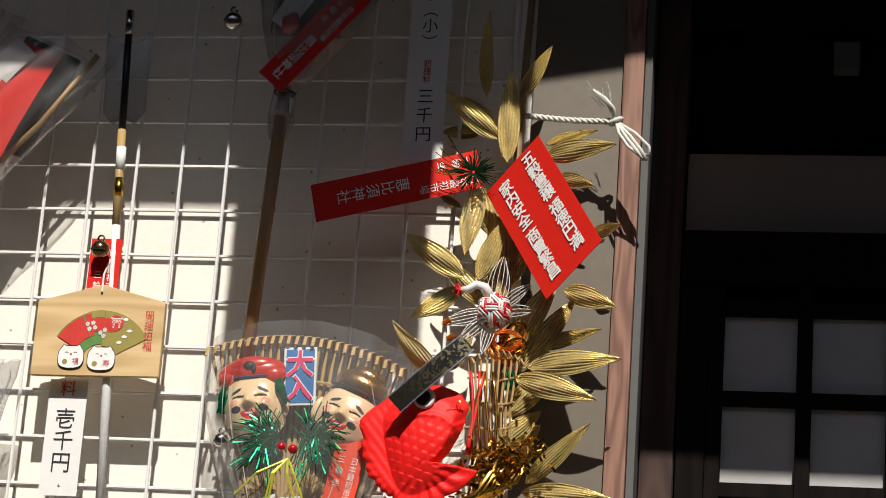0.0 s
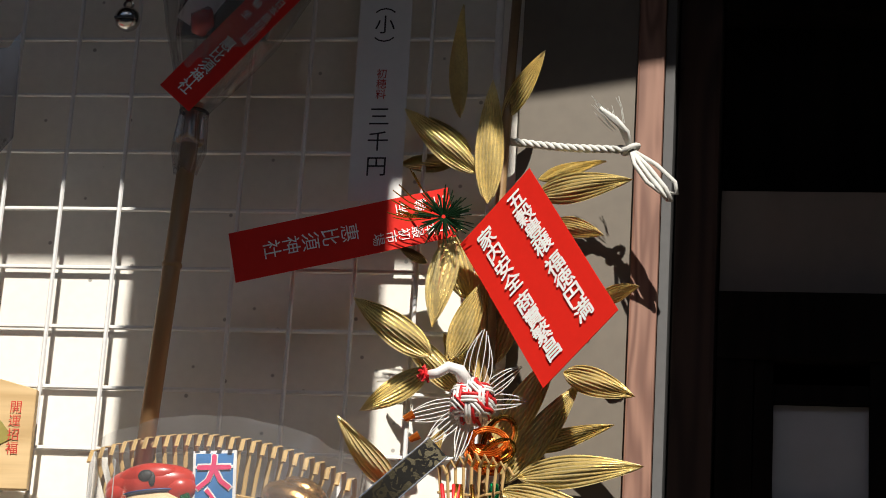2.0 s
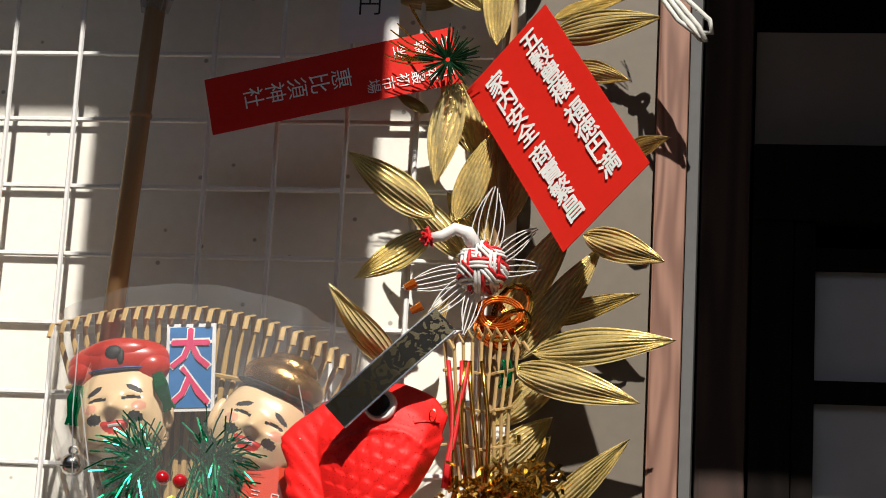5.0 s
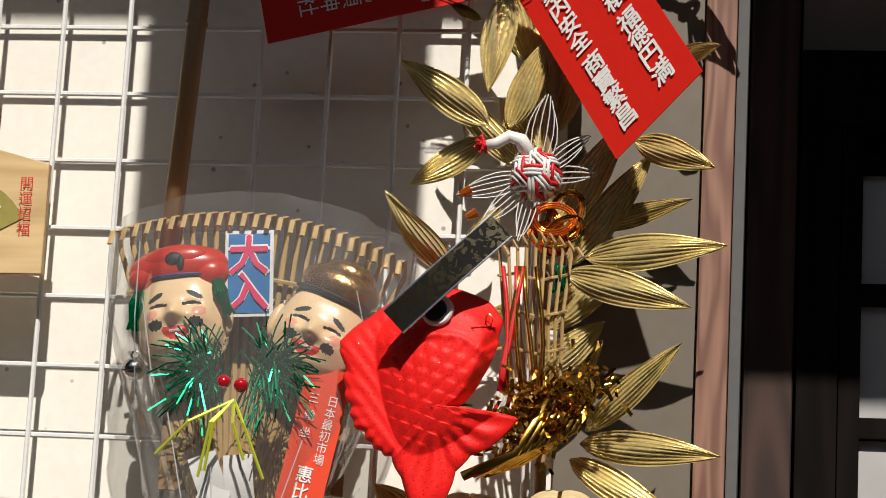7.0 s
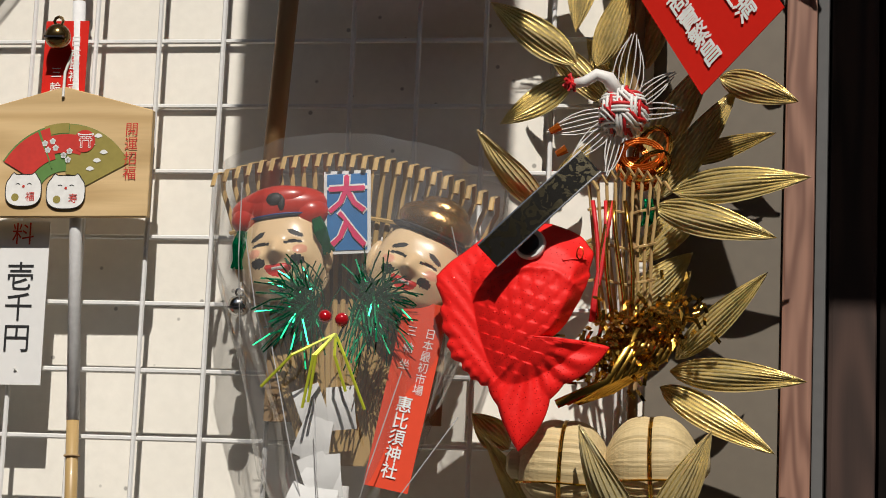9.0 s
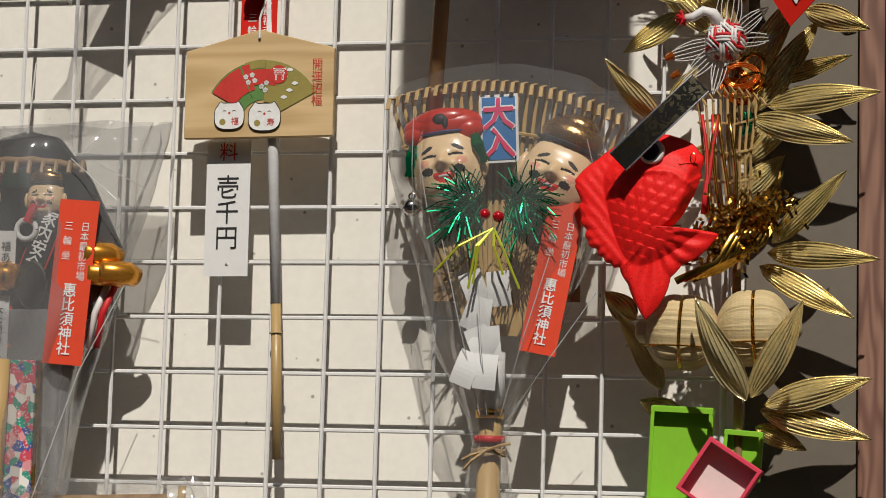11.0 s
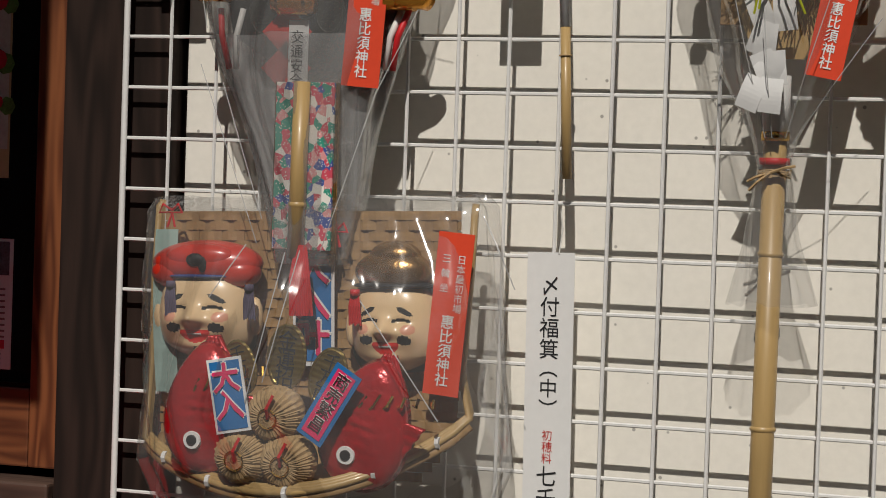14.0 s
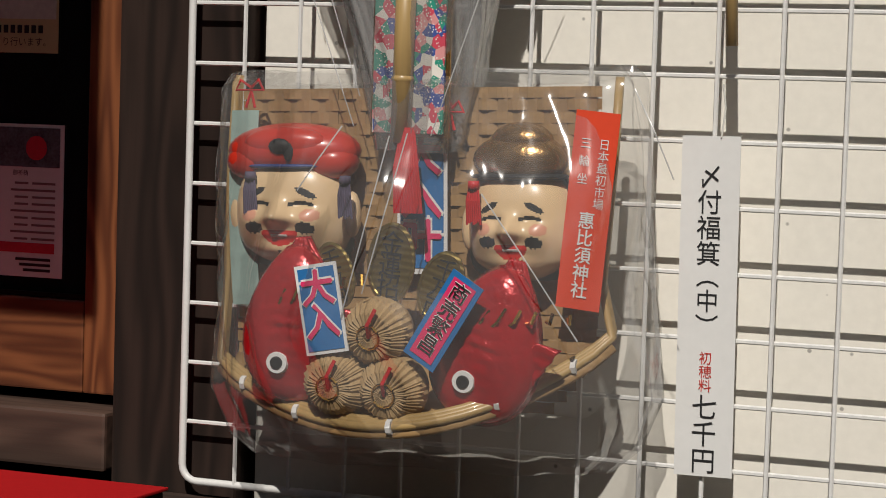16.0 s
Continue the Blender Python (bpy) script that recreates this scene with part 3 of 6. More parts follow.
# paper-cord crane
WHITECORD = mat("white_paper_cord", (0.72, 0.71, 0.69), 0.5, scale=120, var=0.08, bump=0.2)
REDCORD = mat("red_paper_cord", (0.58, 0.015, 0.02), 0.5, scale=120, var=0.1, bump=0.2)
ORANGECORD = mat("orange_foil_cord", (0.70, 0.16, 0.02), 0.25, 0.7, 120, 0.15, 0.2)
kx, ky, kz = (0.8579, -0.0500, 1.5335)
crane = thing("paper_cord_crane", "white and red knotted paper cord crane", "ornament", pose(kx, ky, kz))
knot = None
for ax in range(3):
    for off in (-0.0098, 0.0, 0.0098):
        for st in (-0.0026, 0.0, 0.0026):
            o = off + st
            r = math.sqrt(max(0.0168 ** 2 - o ** 2, 1e-6))
            pts = []
            for k in range(37):
                a = 2 * math.pi * k / 36; rr = r + 0.0013 * math.sin(3 * a + ax * 2.1 + off * 320)
                u, v = rr * math.cos(a), rr * math.sin(a)
                pts.append(((u, v, o), (o, u, v), (u * 0.7 + o * 0.7, v, -u * 0.7 + o * 0.7))[ax])
            ring = part("cord_turn" if knot else "knot", rod(pts, 0.00125, 6, caps=False), REDCORD if st > 0.002 else WHITECORD, knot or crane, smooth=True)
            knot = knot or ring
part("neck", rod([(-0.004, -0.006, 0.012), (-0.010, -0.010, 0.022), (-0.018, -0.012, 0.024), (-0.026, -0.012, 0.019), (-0.033, -0.012, 0.0175)], [0.0055, 0.005, 0.0042, 0.0038, 0.0035], 10), WHITECORD, crane, smooth=True)
bm = bmesh.new()
for k in range(26):
    a = random.uniform(0, 6.283); e = random.uniform(-1.2, 1.2)
    d = Vector((math.cos(a) * math.cos(e), math.sin(e), math.sin(a) * math.cos(e)))
    sweep(bm, [Vector((-0.036, -0.012, 0.019)), Vector((-0.036, -0.012, 0.019)) + d * random.uniform(0.005, 0.008)], 0.0011, 5)
part("head", bm, REDCORD, crane)
def wing(name, a0, a1, count, length, back=0.0):
    first = None
    for k in range(count):
        a = radians(a0 + (a1 - a0) * k / (count - 1)); L = length * (0.85 + 0.15 * math.sin(3.1 * k / count))
        mid = radians((a0 + a1) / 2)
        tipp = Vector((math.cos(mid * 0.8 + a * 0.2) * L, back - 0.006, math.sin(mid * 0.8 + a * 0.2) * L))
        wide = mid + (a - mid) * 1.7
        side = Vector((math.cos(wide), 0, math.sin(wide))) * L * 0.60
        pts = [Vector((0, back, 0)).lerp(side, 0.2 + 0.0 * k), side + Vector((0, -0.004, 0)), tipp]
        P = [pts[0] * (1 - t) ** 2 + pts[1] * 2 * t * (1 - t) + pts[2] * t * t for t in (0.1, 0.3, 0.5, 0.7, 0.85, 1)]
        strand = part("strand" if first else name, rod(P, 0.00042, 5), WHITECORD, first or crane)
        first = first or strand
wing("wing", 60, 104, 6, 0.056); wing("wing", 22, 52, 5, 0.046, 0.004); wing("wing", 180, 212, 6, 0.055); wing("wing", 210, 240, 5, 0.050); wing("tail", 244, 272, 5, 0.048); wing("wing", -14, 16, 4, 0.042, 0.006)
for x, z in ((-0.047, -0.014), (-0.042, -0.030)):
    part("bead", rod([(x - 0.003, -0.008, z - 0.002), (x + 0.004, -0.008, z + 0.002)], [0.0022, 0.0034], 6), ORANGECORD, crane)
loops = thing("foil_cord_loops", "orange and gold foil cord bow loops", "ornament", pose(kx + 0.012, ky + 0.012, kz - 0.030))
for k, (cx, cz, rx, rz, tw) in enumerate(((-0.004, -0.004, 0.008, 0.014, 20), (0.008, 0.004, 0.009, 0.016, -25), (-0.002, -0.012, 0.007, 0.012, 60), (0.008, -0.008, 0.006, 0.012, -60), (0.002, 0.0, 0.012, 0.008, 0))):
    bm = bmesh.new()
    for d in (0.0, 0.0016, 0.0032):
        pts = []
        for i in range(19):
            a = 2 * math.pi * i / 18; u, v = (rx + d) * math.cos(a), (rz + d) * math.sin(a); c, sn = math.cos(radians(tw)), math.sin(radians(tw))
            pts.append((cx + u * c - v * sn, -0.003 * k + 0.003 * math.sin(2 * a), cz + u * sn + v * c))
        sweep(bm, pts, 0.0008, 5, m=1 if d > 0.001 and k % 2 else 0, caps=False)
    part("loop", bm, [ORANGECORD, GOLDPAINT], loops)

# pine sprig of dark green foil with gold twigs
px_, py_, pz_ = (0.8270, -0.0500, 1.6800)
sprig = thing("pine_sprig", "dark green tinsel pine sprig with gold tips", "ornament", pose(px_, py_, pz_))
DARKGREEN = mat("dark_green_foil", (0.008, 0.055, 0.022), 0.3, 0.4, 80, 0.3, 0)
bm = bmesh.new(); bg = bmesh.new()
for k in range(120):
    a = random.uniform(0, 6.283); L = random.uniform(0.012, 0.026)
    d = Vector((math.cos(a), random.uniform(-0.7, 0.1), math.sin(a))).normalized()
    sweep(bm, [d * 0.002, d * L], 0.00045, 4)
for k in range(14):
    a = radians(random.uniform(120, 200)); L = random.uniform(0.028, 0.045)
    d = Vector((math.cos(a), -0.15, math.sin(a)))
    sweep(bg, [d * 0.01, d * L * 0.7, d * L + Vector((0, 0, 0.004))], 0.0005, 4)
tagged(part("green_tuft", bm, DARKGREEN, sprig), kind="stuff"); part("gold_fringe", bg, GOLDPAINT, sprig)

tie = thing("green_foil_tie", "small bright green foil tie on the branch", "tie", pose(0.8770, -0.0420, 1.4640))
for k in range(6):
    part("strand", rod([(0.001 * (k - 3), 0, 0.009), (0.004 * math.sin(k * 2.1), -0.003, 0.001), (0.0016 * (k - 3), -0.001, -0.010 + 0.0015 * (k % 3))], 0.0011, 5), GREENFOIL, tie)

# rope with a bow over the brown board
ra, rb = Vector((0.8705, -0.0100, 1.7570)), Vector((0.9680, -0.0300, 1.7440))
rope = thing("white_rope", "twisted white rope tied in a bow", "rope")
bm = bmesh.new()
for ph in (0, 2.09, 4.19):
    pts = []
    for k in range(61):
        f = k / 60; c = ra.lerp(rb, f); a = ph + f * 34
        pts.append(c + Vector((0.1 * math.sin(a), math.cos(a), math.sin(a))) * 0.0017 + Vector((0, 0, -0.002 * math.sin(3.14 * f))))
    sweep(bm, pts, 0.0018, 6)
part("cord", bm, STRING, rope, smooth=True)
bm = bmesh.new()
for k in range(4):
    e = Vector(((0.026 + 0.004 * k), -0.012, -(0.040 + 0.003 * (k % 3)))); o = Vector((0.004 * k - 0.006, -0.005, 0))
    sweep(bm, [rb, rb + e * 0.4 + o, rb + e * 0.8 + o, rb + e, rb + e * 0.95 - o * 0.9, rb + e * 0.6 - o, rb + e * 0.2 - o * 0.5], 0.0018, 6)
for k in range(5):
    e = Vector((-0.012 - 0.003 * k, -0.012, 0.022 + 0.002 * k))
    sweep(bm, [rb, rb + e * 0.5 + Vector((0.004, -0.004, 0)), rb + e], 0.0017, 6)
part("bow", bm, STRING, rope, smooth=True)
bm = bmesh.new()
sweep(bm, [rb + Vector((math.cos(2 * math.pi * k / 12) * 0.006, math.sin(2 * math.pi * k / 12) * 0.005, 0.003 * math.cos(2 * math.pi * k / 12))) for k in range(13)], 0.0022, 6, caps=False)
part("knot", bm, STRING, rope, smooth=True)
bm = bmesh.new()
for k in range(16):
    d = Vector((-0.02 + random.uniform(-0.012, 0.012), -0.008, 0.036 + random.uniform(-0.008, 0.006)))
    sweep(bm, [rb + d * 0.5, rb + d * 0.8 + Vector((random.uniform(-.003, .003), 0, 0)), rb + d], 0.0003, 3)
part("frayed_end", bm, STRING, rope)
# red fish
fish = thing("red_fish", "bright red glittering moulded sea bream ornament", "fish ornament", pose(0.7891, -0.0850, 1.3650))
def blob(fn, nu=40, nv=30, back=0.35):
    """A closed relief: fn(u, v) gives x, z and height for u round and v from middle to rim."""
    bm = bmesh.new(); front = []; rear = []
    for j in range(nv + 1):
        v = j / nv
        front.append([bm.verts.new((fn(i / nu, v)[0], -fn(i / nu, v)[2], fn(i / nu, v)[1])) for i in range(nu)])
    for j in range(nv):
        for i in range(nu):
            q = (front[j][i], front[j][(i + 1) % nu], front[j + 1][(i + 1) % nu], front[j + 1][i])
            try:
                bm.faces.new(q)
            except ValueError:
                pass
    bm.faces.new(front[-1])
    bmesh.ops.remove_doubles(bm, verts=front[0], dist=1e-6)
    bmesh.ops.recalc_face_normals(bm, faces=bm.faces)
    return bm
RIM = [(7, 0.0289), (28, 0.050), (42, 0.0722), (49, 0.0843), (58, 0.0873), (71, 0.0862), (85, 0.0808), (100, 0.0754), (122, 0.0700), (139, 0.0690), (151, 0.054), (166, 0.0483), (177, 0.0425), (194, 0.041), (203, 0.0361), (222, 0.0348), (246, 0.0331), (262, 0.0434), (271, 0.060), (277, 0.0739), (294, 0.0596), (308, 0.0478), (325, 0.0472), (348, 0.0619), (359, 0.0692), (367, 0.0289)]
def fish_body(u, v):
    """Body, back fin and forked tail in one moulding: scales, a gill arc and ribs that spread from the tail's root."""
    a = 7 + 360 * u
    for (a0, r0), (a1, r1) in zip(RIM, RIM[1:]):
        if a0 <= a <= a1:
            f = (a - a0) / (a1 - a0); r = r0 + (r1 - r0) * (f * f * (3 - 2 * f) if 40 < a < 140 else f)
    if 142 < a < 250:
        r *= 1 + 0.022 * math.sin(radians(a * 26))
    x, z = r * math.cos(radians(a)) * v, r * math.sin(radians(a)) * v
    dx, dz = x - 0.0200, z - 0.031
    c, sn = 0.325, 0.946
    q = dx * c + dz * sn; p = dx * sn - dz * c
    half = 0.050 - (0.10 if q > 0 else 0.36) * abs(q)
    e = (p / max(half, 0.012)) ** 2 + (q / 0.062) ** 2
    dome = max(0.0, 1 - e)
    edge = min(1.0, (1 - v) * 5); edge = edge * edge * (3 - 2 * edge)
    h = 0.005 * (1 - v ** 10) + 0.016 * dome * (0.25 + 0.75 * edge)
    if q < 0.018 and e < 1:
        row = math.floor((q + 0.08) / 0.0088); g = (q + 0.08) / 0.0088 - row
        w = ((p + 0.0050 * (row % 2)) / 0.0100) % 1 - 0.5
        h += 0.0010 * max(0, 1 - (2 * w) ** 2 - 0.75 * (1 - g) ** 2) * min(1, dome * 3)
    h += 0.0018 * math.exp(-((q - 0.019 + 14.0 * (p - 0.006) ** 2) / 0.0022) ** 2) * min(1, dome * 2)
    tx, tz = x - 0.0160, z + 0.0020
    d, t = math.hypot(tx, tz), math.degrees(math.atan2(tz, tx)) % 360
    if 225 < t or t < 5:
        h += 0.0010 * math.sin(radians(t * 15)) * min(1, max(0, d - 0.012) * 90) * min(1, (1 - v) * 7)
    elif e > 0.85:
        h += 0.00022 * math.sin((p * 0.6 + q) * 700) * min(1, (e - 0.85) * 3) * min(1, (1 - v) * 8)
    return x, z, h
part("body", blob(fish_body, 300, 60), FISHRED, fish, smooth=True)
def fin(w0, w1, length, ribs, wave=0.002, notch=0.0):
    bm = bmesh.new(); rows = []; m = ribs * 4
    for k in range(13):
        s = k / 12
        row = []
        for i in range(m + 1):
            q = 2 * i / m - 1
            reach = length * (1 - notch * (1 - abs(q)) ** 0.8 + 0.03 * math.cos(i * math.pi / 2))
            row.append(bm.verts.new(((w0 + (w1 - w0) * s) * q / 2, 0.0012 * math.cos(i * math.pi / 2) * s - 0.004 * (1 - s), -s * reach)))
        rows.append(row)
    for a, b in zip(rows, rows[1:]):
        for i in range(m):
            bm.faces.new((a[i], b[i], b[i + 1], a[i + 1]))
    r = bmesh.ops.extrude_face_region(bm, geom=list(bm.faces))
    for vv in [v for v in r["geom"] if isinstance(v, bmesh.types.BMVert)]:
        vv.co.y += 0.003
    bmesh.ops.recalc_face_normals(bm, faces=bm.faces)
    return bm
eye = part("eye", rod([(0.0145, -0.014, 0.0649), (0.0145, -0.0210, 0.0649), (0.0145, -0.0222, 0.0649)], [0.0108, 0.0106, 0.0095], 28), WHITECORD, fish, "white painted eye")
part("pupil", rod([(0.0138, -0.0215, 0.0646), (0.0138, -0.0240, 0.0646), (0.0138, -0.0250, 0.0646)], [0.0080, 0.0074, 0.004], 24), BLACK, eye, "black pupil")
part("mouth_ring", rod([(0.0480 + 0.0022 * math.cos(k * 0.524), -0.013, 0.0600 + 0.0042 * math.sin(k * 0.524)) for k in range(13)], 0.0004, 5, caps=False), GOLDPAINT, fish)
part("mouth_line", rod([(0.0520, -0.0085, 0.0565), (0.0440, -0.0145, 0.0560), (0.0370, -0.0175, 0.0545)], 0.0008, 5), FISHRED, fish)

# dark patterned strip
PATTERN = mat("black_lacquer_with_gold_flecks", (0.015, 0.014, 0.012), 0.2, 0.3, 90, 0.3, 0, coat=0.5)
n_, l_ = PATTERN.node_tree.nodes, PATTERN.node_tree.links
vo = n_.new("ShaderNodeTexNoise"); vo.inputs["Scale"].default_value = 110; vo.inputs["Detail"].default_value = 3; vo.inputs["Distortion"].default_value = 1.8
tc_ = n_.new("ShaderNodeTexCoord"); l_.new(tc_.outputs["Object"], vo.inputs[0])
gt = n_.new("ShaderNodeMath"); gt.operation = "GREATER_THAN"; gt.inputs[1].default_value = 0.52; l_.new(vo.outputs[0], gt.inputs[0]); l_.new(gt.outputs[0], n_["Principled BSDF"].inputs["Metallic"])
mxp = n_.new("ShaderNodeMix"); mxp.data_type = "RGBA"; mxp.inputs[6].default_value = (0.015, 0.014, 0.012, 1); mxp.inputs[7].default_value = (0.50, 0.43, 0.27, 1)
l_.new(gt.outputs[0], mxp.inputs[0]); l_.new(mxp.outputs[2], n_["Principled BSDF"].inputs["Base Color"])
s = thing("lacquer_strip", "black lacquered strip with gold flecks", "ornament", pose(*(0.8440, -0.1120, 1.4850), 0, 45, 8))
part("strip_body", card(0.0190, 0.094, 0.0014, 0.003), PATTERN, s)
for sx in (-1, 1):
    part("silver_edge", rod([(sx * 0.0096, -0.003 * math.sin(math.pi * k / 8) - 0.0002, -0.094 * k / 8) for k in range(9)], 0.0007, 5), SILVER, s)

# little bamboo rake with gold foil and red cords
rx_, ry_, rz_ = (0.8600, -0.0500, 1.4830)
rake = thing("small_bamboo_rake", "small bamboo rake basket with gold tinsel", "ornament", pose(rx_, ry_, rz_))
for k in range(9):
    x = -0.024 + 0.0062 * k
    part("tine", rod([(x * 0.6 + 0.004, 0.012, -0.095), (x * 0.8, 0.0, -0.045), (x, -0.004, 0.0), (x + 0.004, -0.012, 0.008 - 0.0006 * (k - 4) ** 2), (x + 0.009, -0.022, 0.0 - 0.0006 * (k - 4) ** 2)], 0.0013, 5, 0.6), BAMBOO, rake)
for z in (-0.02, -0.045, -0.07):
    part("binding", rod([(-0.024 + 0.006 * k, -0.003 + (0.003 if k % 2 else -0.001), z + 0.002 * math.sin(k)) for k in range(9)], 0.0011, 5), BAMBOO, rake)
bm = bmesh.new()
for k in range(520):
    a, L = random.uniform(0, 6.283), random.uniform(0.004, 0.011)
    f = random.gauss(0, 1)
    c = Vector((0.010 + 0.018 * f + random.gauss(0, 0.006), -0.014 + random.uniform(-0.014, 0.010), -0.112 + 0.008 * f + random.gauss(0, 0.010)))
    d = Vector((math.cos(a), random.uniform(-0.6, 0.6), math.sin(a)))
    v = [bm.verts.new(c + d * L * t + d.orthogonal().normalized() * (w * 0.0016) + Vector((0, 0.002 * math.sin(9 * t), 0))) for t, w in ((0, 1), (0.5, 1), (1, 1), (1, -1), (0.5, -1), (0, -1))]
    bm.faces.new(v)
tagged(part("tinsel", bm, GOLDPAINT, rake, "crumpled gold foil tinsel"), kind="stuff")
for k in range(7):
    part("cord", rod([(-0.020 + 0.004 * k + 0.006 * math.sin(t * 2.5 + k), -0.012 - 0.006 * t, -0.015 - 0.085 * t) for t in (0, 0.2, 0.4, 0.6, 0.8, 1)], 0.0016, 5), REDCORD if k < 3 else GOLDPAINT, rake, smooth=True)
for k in range(7):
    y0 = -0.012 - 0.002 * k
    part("gold_band", rod([(0.046 - 0.004 * k, y0, -0.094), (0.032 - 0.006 * k, y0 - 0.006, -0.124 - 0.003 * k), (-0.002 - 0.006 * k, y0 - 0.004, -0.146 - 0.002 * k), (-0.026, y0, -0.154)], 0.0032, 6, 0.3), GOLDPAINT, rake, smooth=True)

# straw bales
def bale(x, y, z, tilt, knob):
    """A bale lying along x: fine straw drawn lengthwise into a tied end, gold cords round it."""
    ob = thing("straw_bale", "small bound straw rice bale ornament", "straw bale", pose(x, y, z, 0, tilt, 0), "straw bales")
    bm = bmesh.new(); rows = []; ruff = [random.uniform(-0.02, 0.02) for i in range(120)]
    for k in range(19):
        f = k / 18; xx = (f - 0.5) * 0.060
        r = 0.0318 * (1 - abs(2 * f - 1) ** 3.2 * 0.62) * (1 - 0.045 * math.exp(-((f - 0.5) / 0.05) ** 2))
        rows.append([bm.verts.new((xx, math.sin(6.2832 * i / 120) * r * 0.85 * (1 + ruff[i]), math.cos(6.2832 * i / 120) * r * (1 + ruff[i]))) for i in range(120)])
    for a, b in zip(rows, rows[1:]):
        for i in range(120):
            bm.faces.new((a[i], a[(i + 1) % 120], b[(i + 1) % 120], b[i]))
    bm.faces.new(rows[-1]); bm.faces.new(rows[0][::-1])
    bmesh.ops.recalc_face_normals(bm, faces=bm.faces)
    part("straw_body", bm, PALESTRAW, ob)
    for xx, rr in ((0.0, 0.0312), (0.0012, 0.0312)):
        part("gold_cord", rod([(xx, -0.0268 * math.sin(a), rr * math.cos(a)) for a in [k * 0.2618 for k in range(25)]], 0.0009, 5, caps=False), GOLDPAINT, ob)
    part("gold_cord", rod([(-0.030 + 0.06 * t, -0.0262 + 0.016 * abs(2 * t - 1) ** 2.5, -0.0130) for t in [k / 10 for k in range(11)]], 0.0008, 5), GOLDPAINT, ob)
    part("tied_end", rod([(knob * 0.028, 0, 0), (knob * 0.031, 0, 0), (knob * 0.036, 0, 0), (knob * 0.039, 0, 0)], [0.013, 0.0105, 0.0100, 0.006], 16), PALESTRAW, ob, smooth=True)
PALESTRAW = mat("pale_straw", (0.54, 0.42, 0.22), 0.65, scale=80, var=0.22, bump=0.4, stretch=(0.05, 1, 1))
bale(0.8245, -0.0500, 1.2850, 2, -1); bale(0.8850, -0.0500, 1.2890, -2, 1)

# paper box charms
GREENBOX = mat("lime_green_card", (0.22, 0.52, 0.02), 0.5, scale=30, var=0.06, bump=0.03)
PINKBOX = mat("pink_red_card", (0.72, 0.05, 0.10), 0.5, scale=30, var=0.06, bump=0.03)
INSIDE = mat("pale_pink_card", (0.75, 0.60, 0.58), 0.7, scale=30, var=0.04, bump=0.03)
def tray(name, label, at, size, depth, rot, outer, inner, tall=1.0):
    ob = thing(name, label, "paper box", at @ pose(0, 0, 0, 0, rot, 0) @ Matrix.Diagonal((1, 1, tall, 1)))
    h = size / 2
    part("base", blk(-h, h, 0, 0.0012, -h, h), inner, ob)
    for k in range(4):
        part("side", blk(-h, h, -depth, 0.0, h - 0.0014, h + 0.0004, 0.0003), outer, ob, at=pose(0, 0, 0, 0, 90 * k, 0))
        part("rim", blk(-h + (0.0031 if k % 2 else 0), h - (0.0031 if k % 2 else 0), -depth - 0.0014, -depth - 0.0002, h - 0.0030, h - 0.0004), outer, ob, at=pose(0, 0, 0, 0, 90 * k, 0))
tray("green_paper_box", "tall lime green folded paper box", pose(0.8225, -0.0250, 1.1830), 0.052, 0.010, 2, GREENBOX, GREENBOX, 1.55)
tray("green_paper_box", "lime green folded paper box behind the pink one", pose(0.8730, -0.0100, 1.1840), 0.032, 0.010, 4, GREENBOX, GREENBOX, 1.3)
tray("pink_paper_box", "pink-red open folded paper box", pose(0.8580, -0.0450, 1.1625), 0.051, 0.016, 33, PINKBOX, INSIDE, 1.0)
s = strip("paper_slip", "white paper slip with brush lettering", "paper slip", (0.8230, -0.0150, 1.1330), 0.056, 0.048, WHITEPAPER, rot=12)
text(column("神社"), 0.018, INK, s, 0.008, -0.004, -0.0009)
s = strip("price_sheet", "white price sheet with bronze and black lettering", "price tag", (0.8590, -0.0500, 1.1095), 0.0860, 0.14, WHITEPAPER, rot=-8)
text(column("金箔"), 0.033, GOLDINK, s, 0.026, -0.006, -0.0009)
text(column("初穂料"), 0.028, INK, s, -0.016, -0.022, -0.0009)

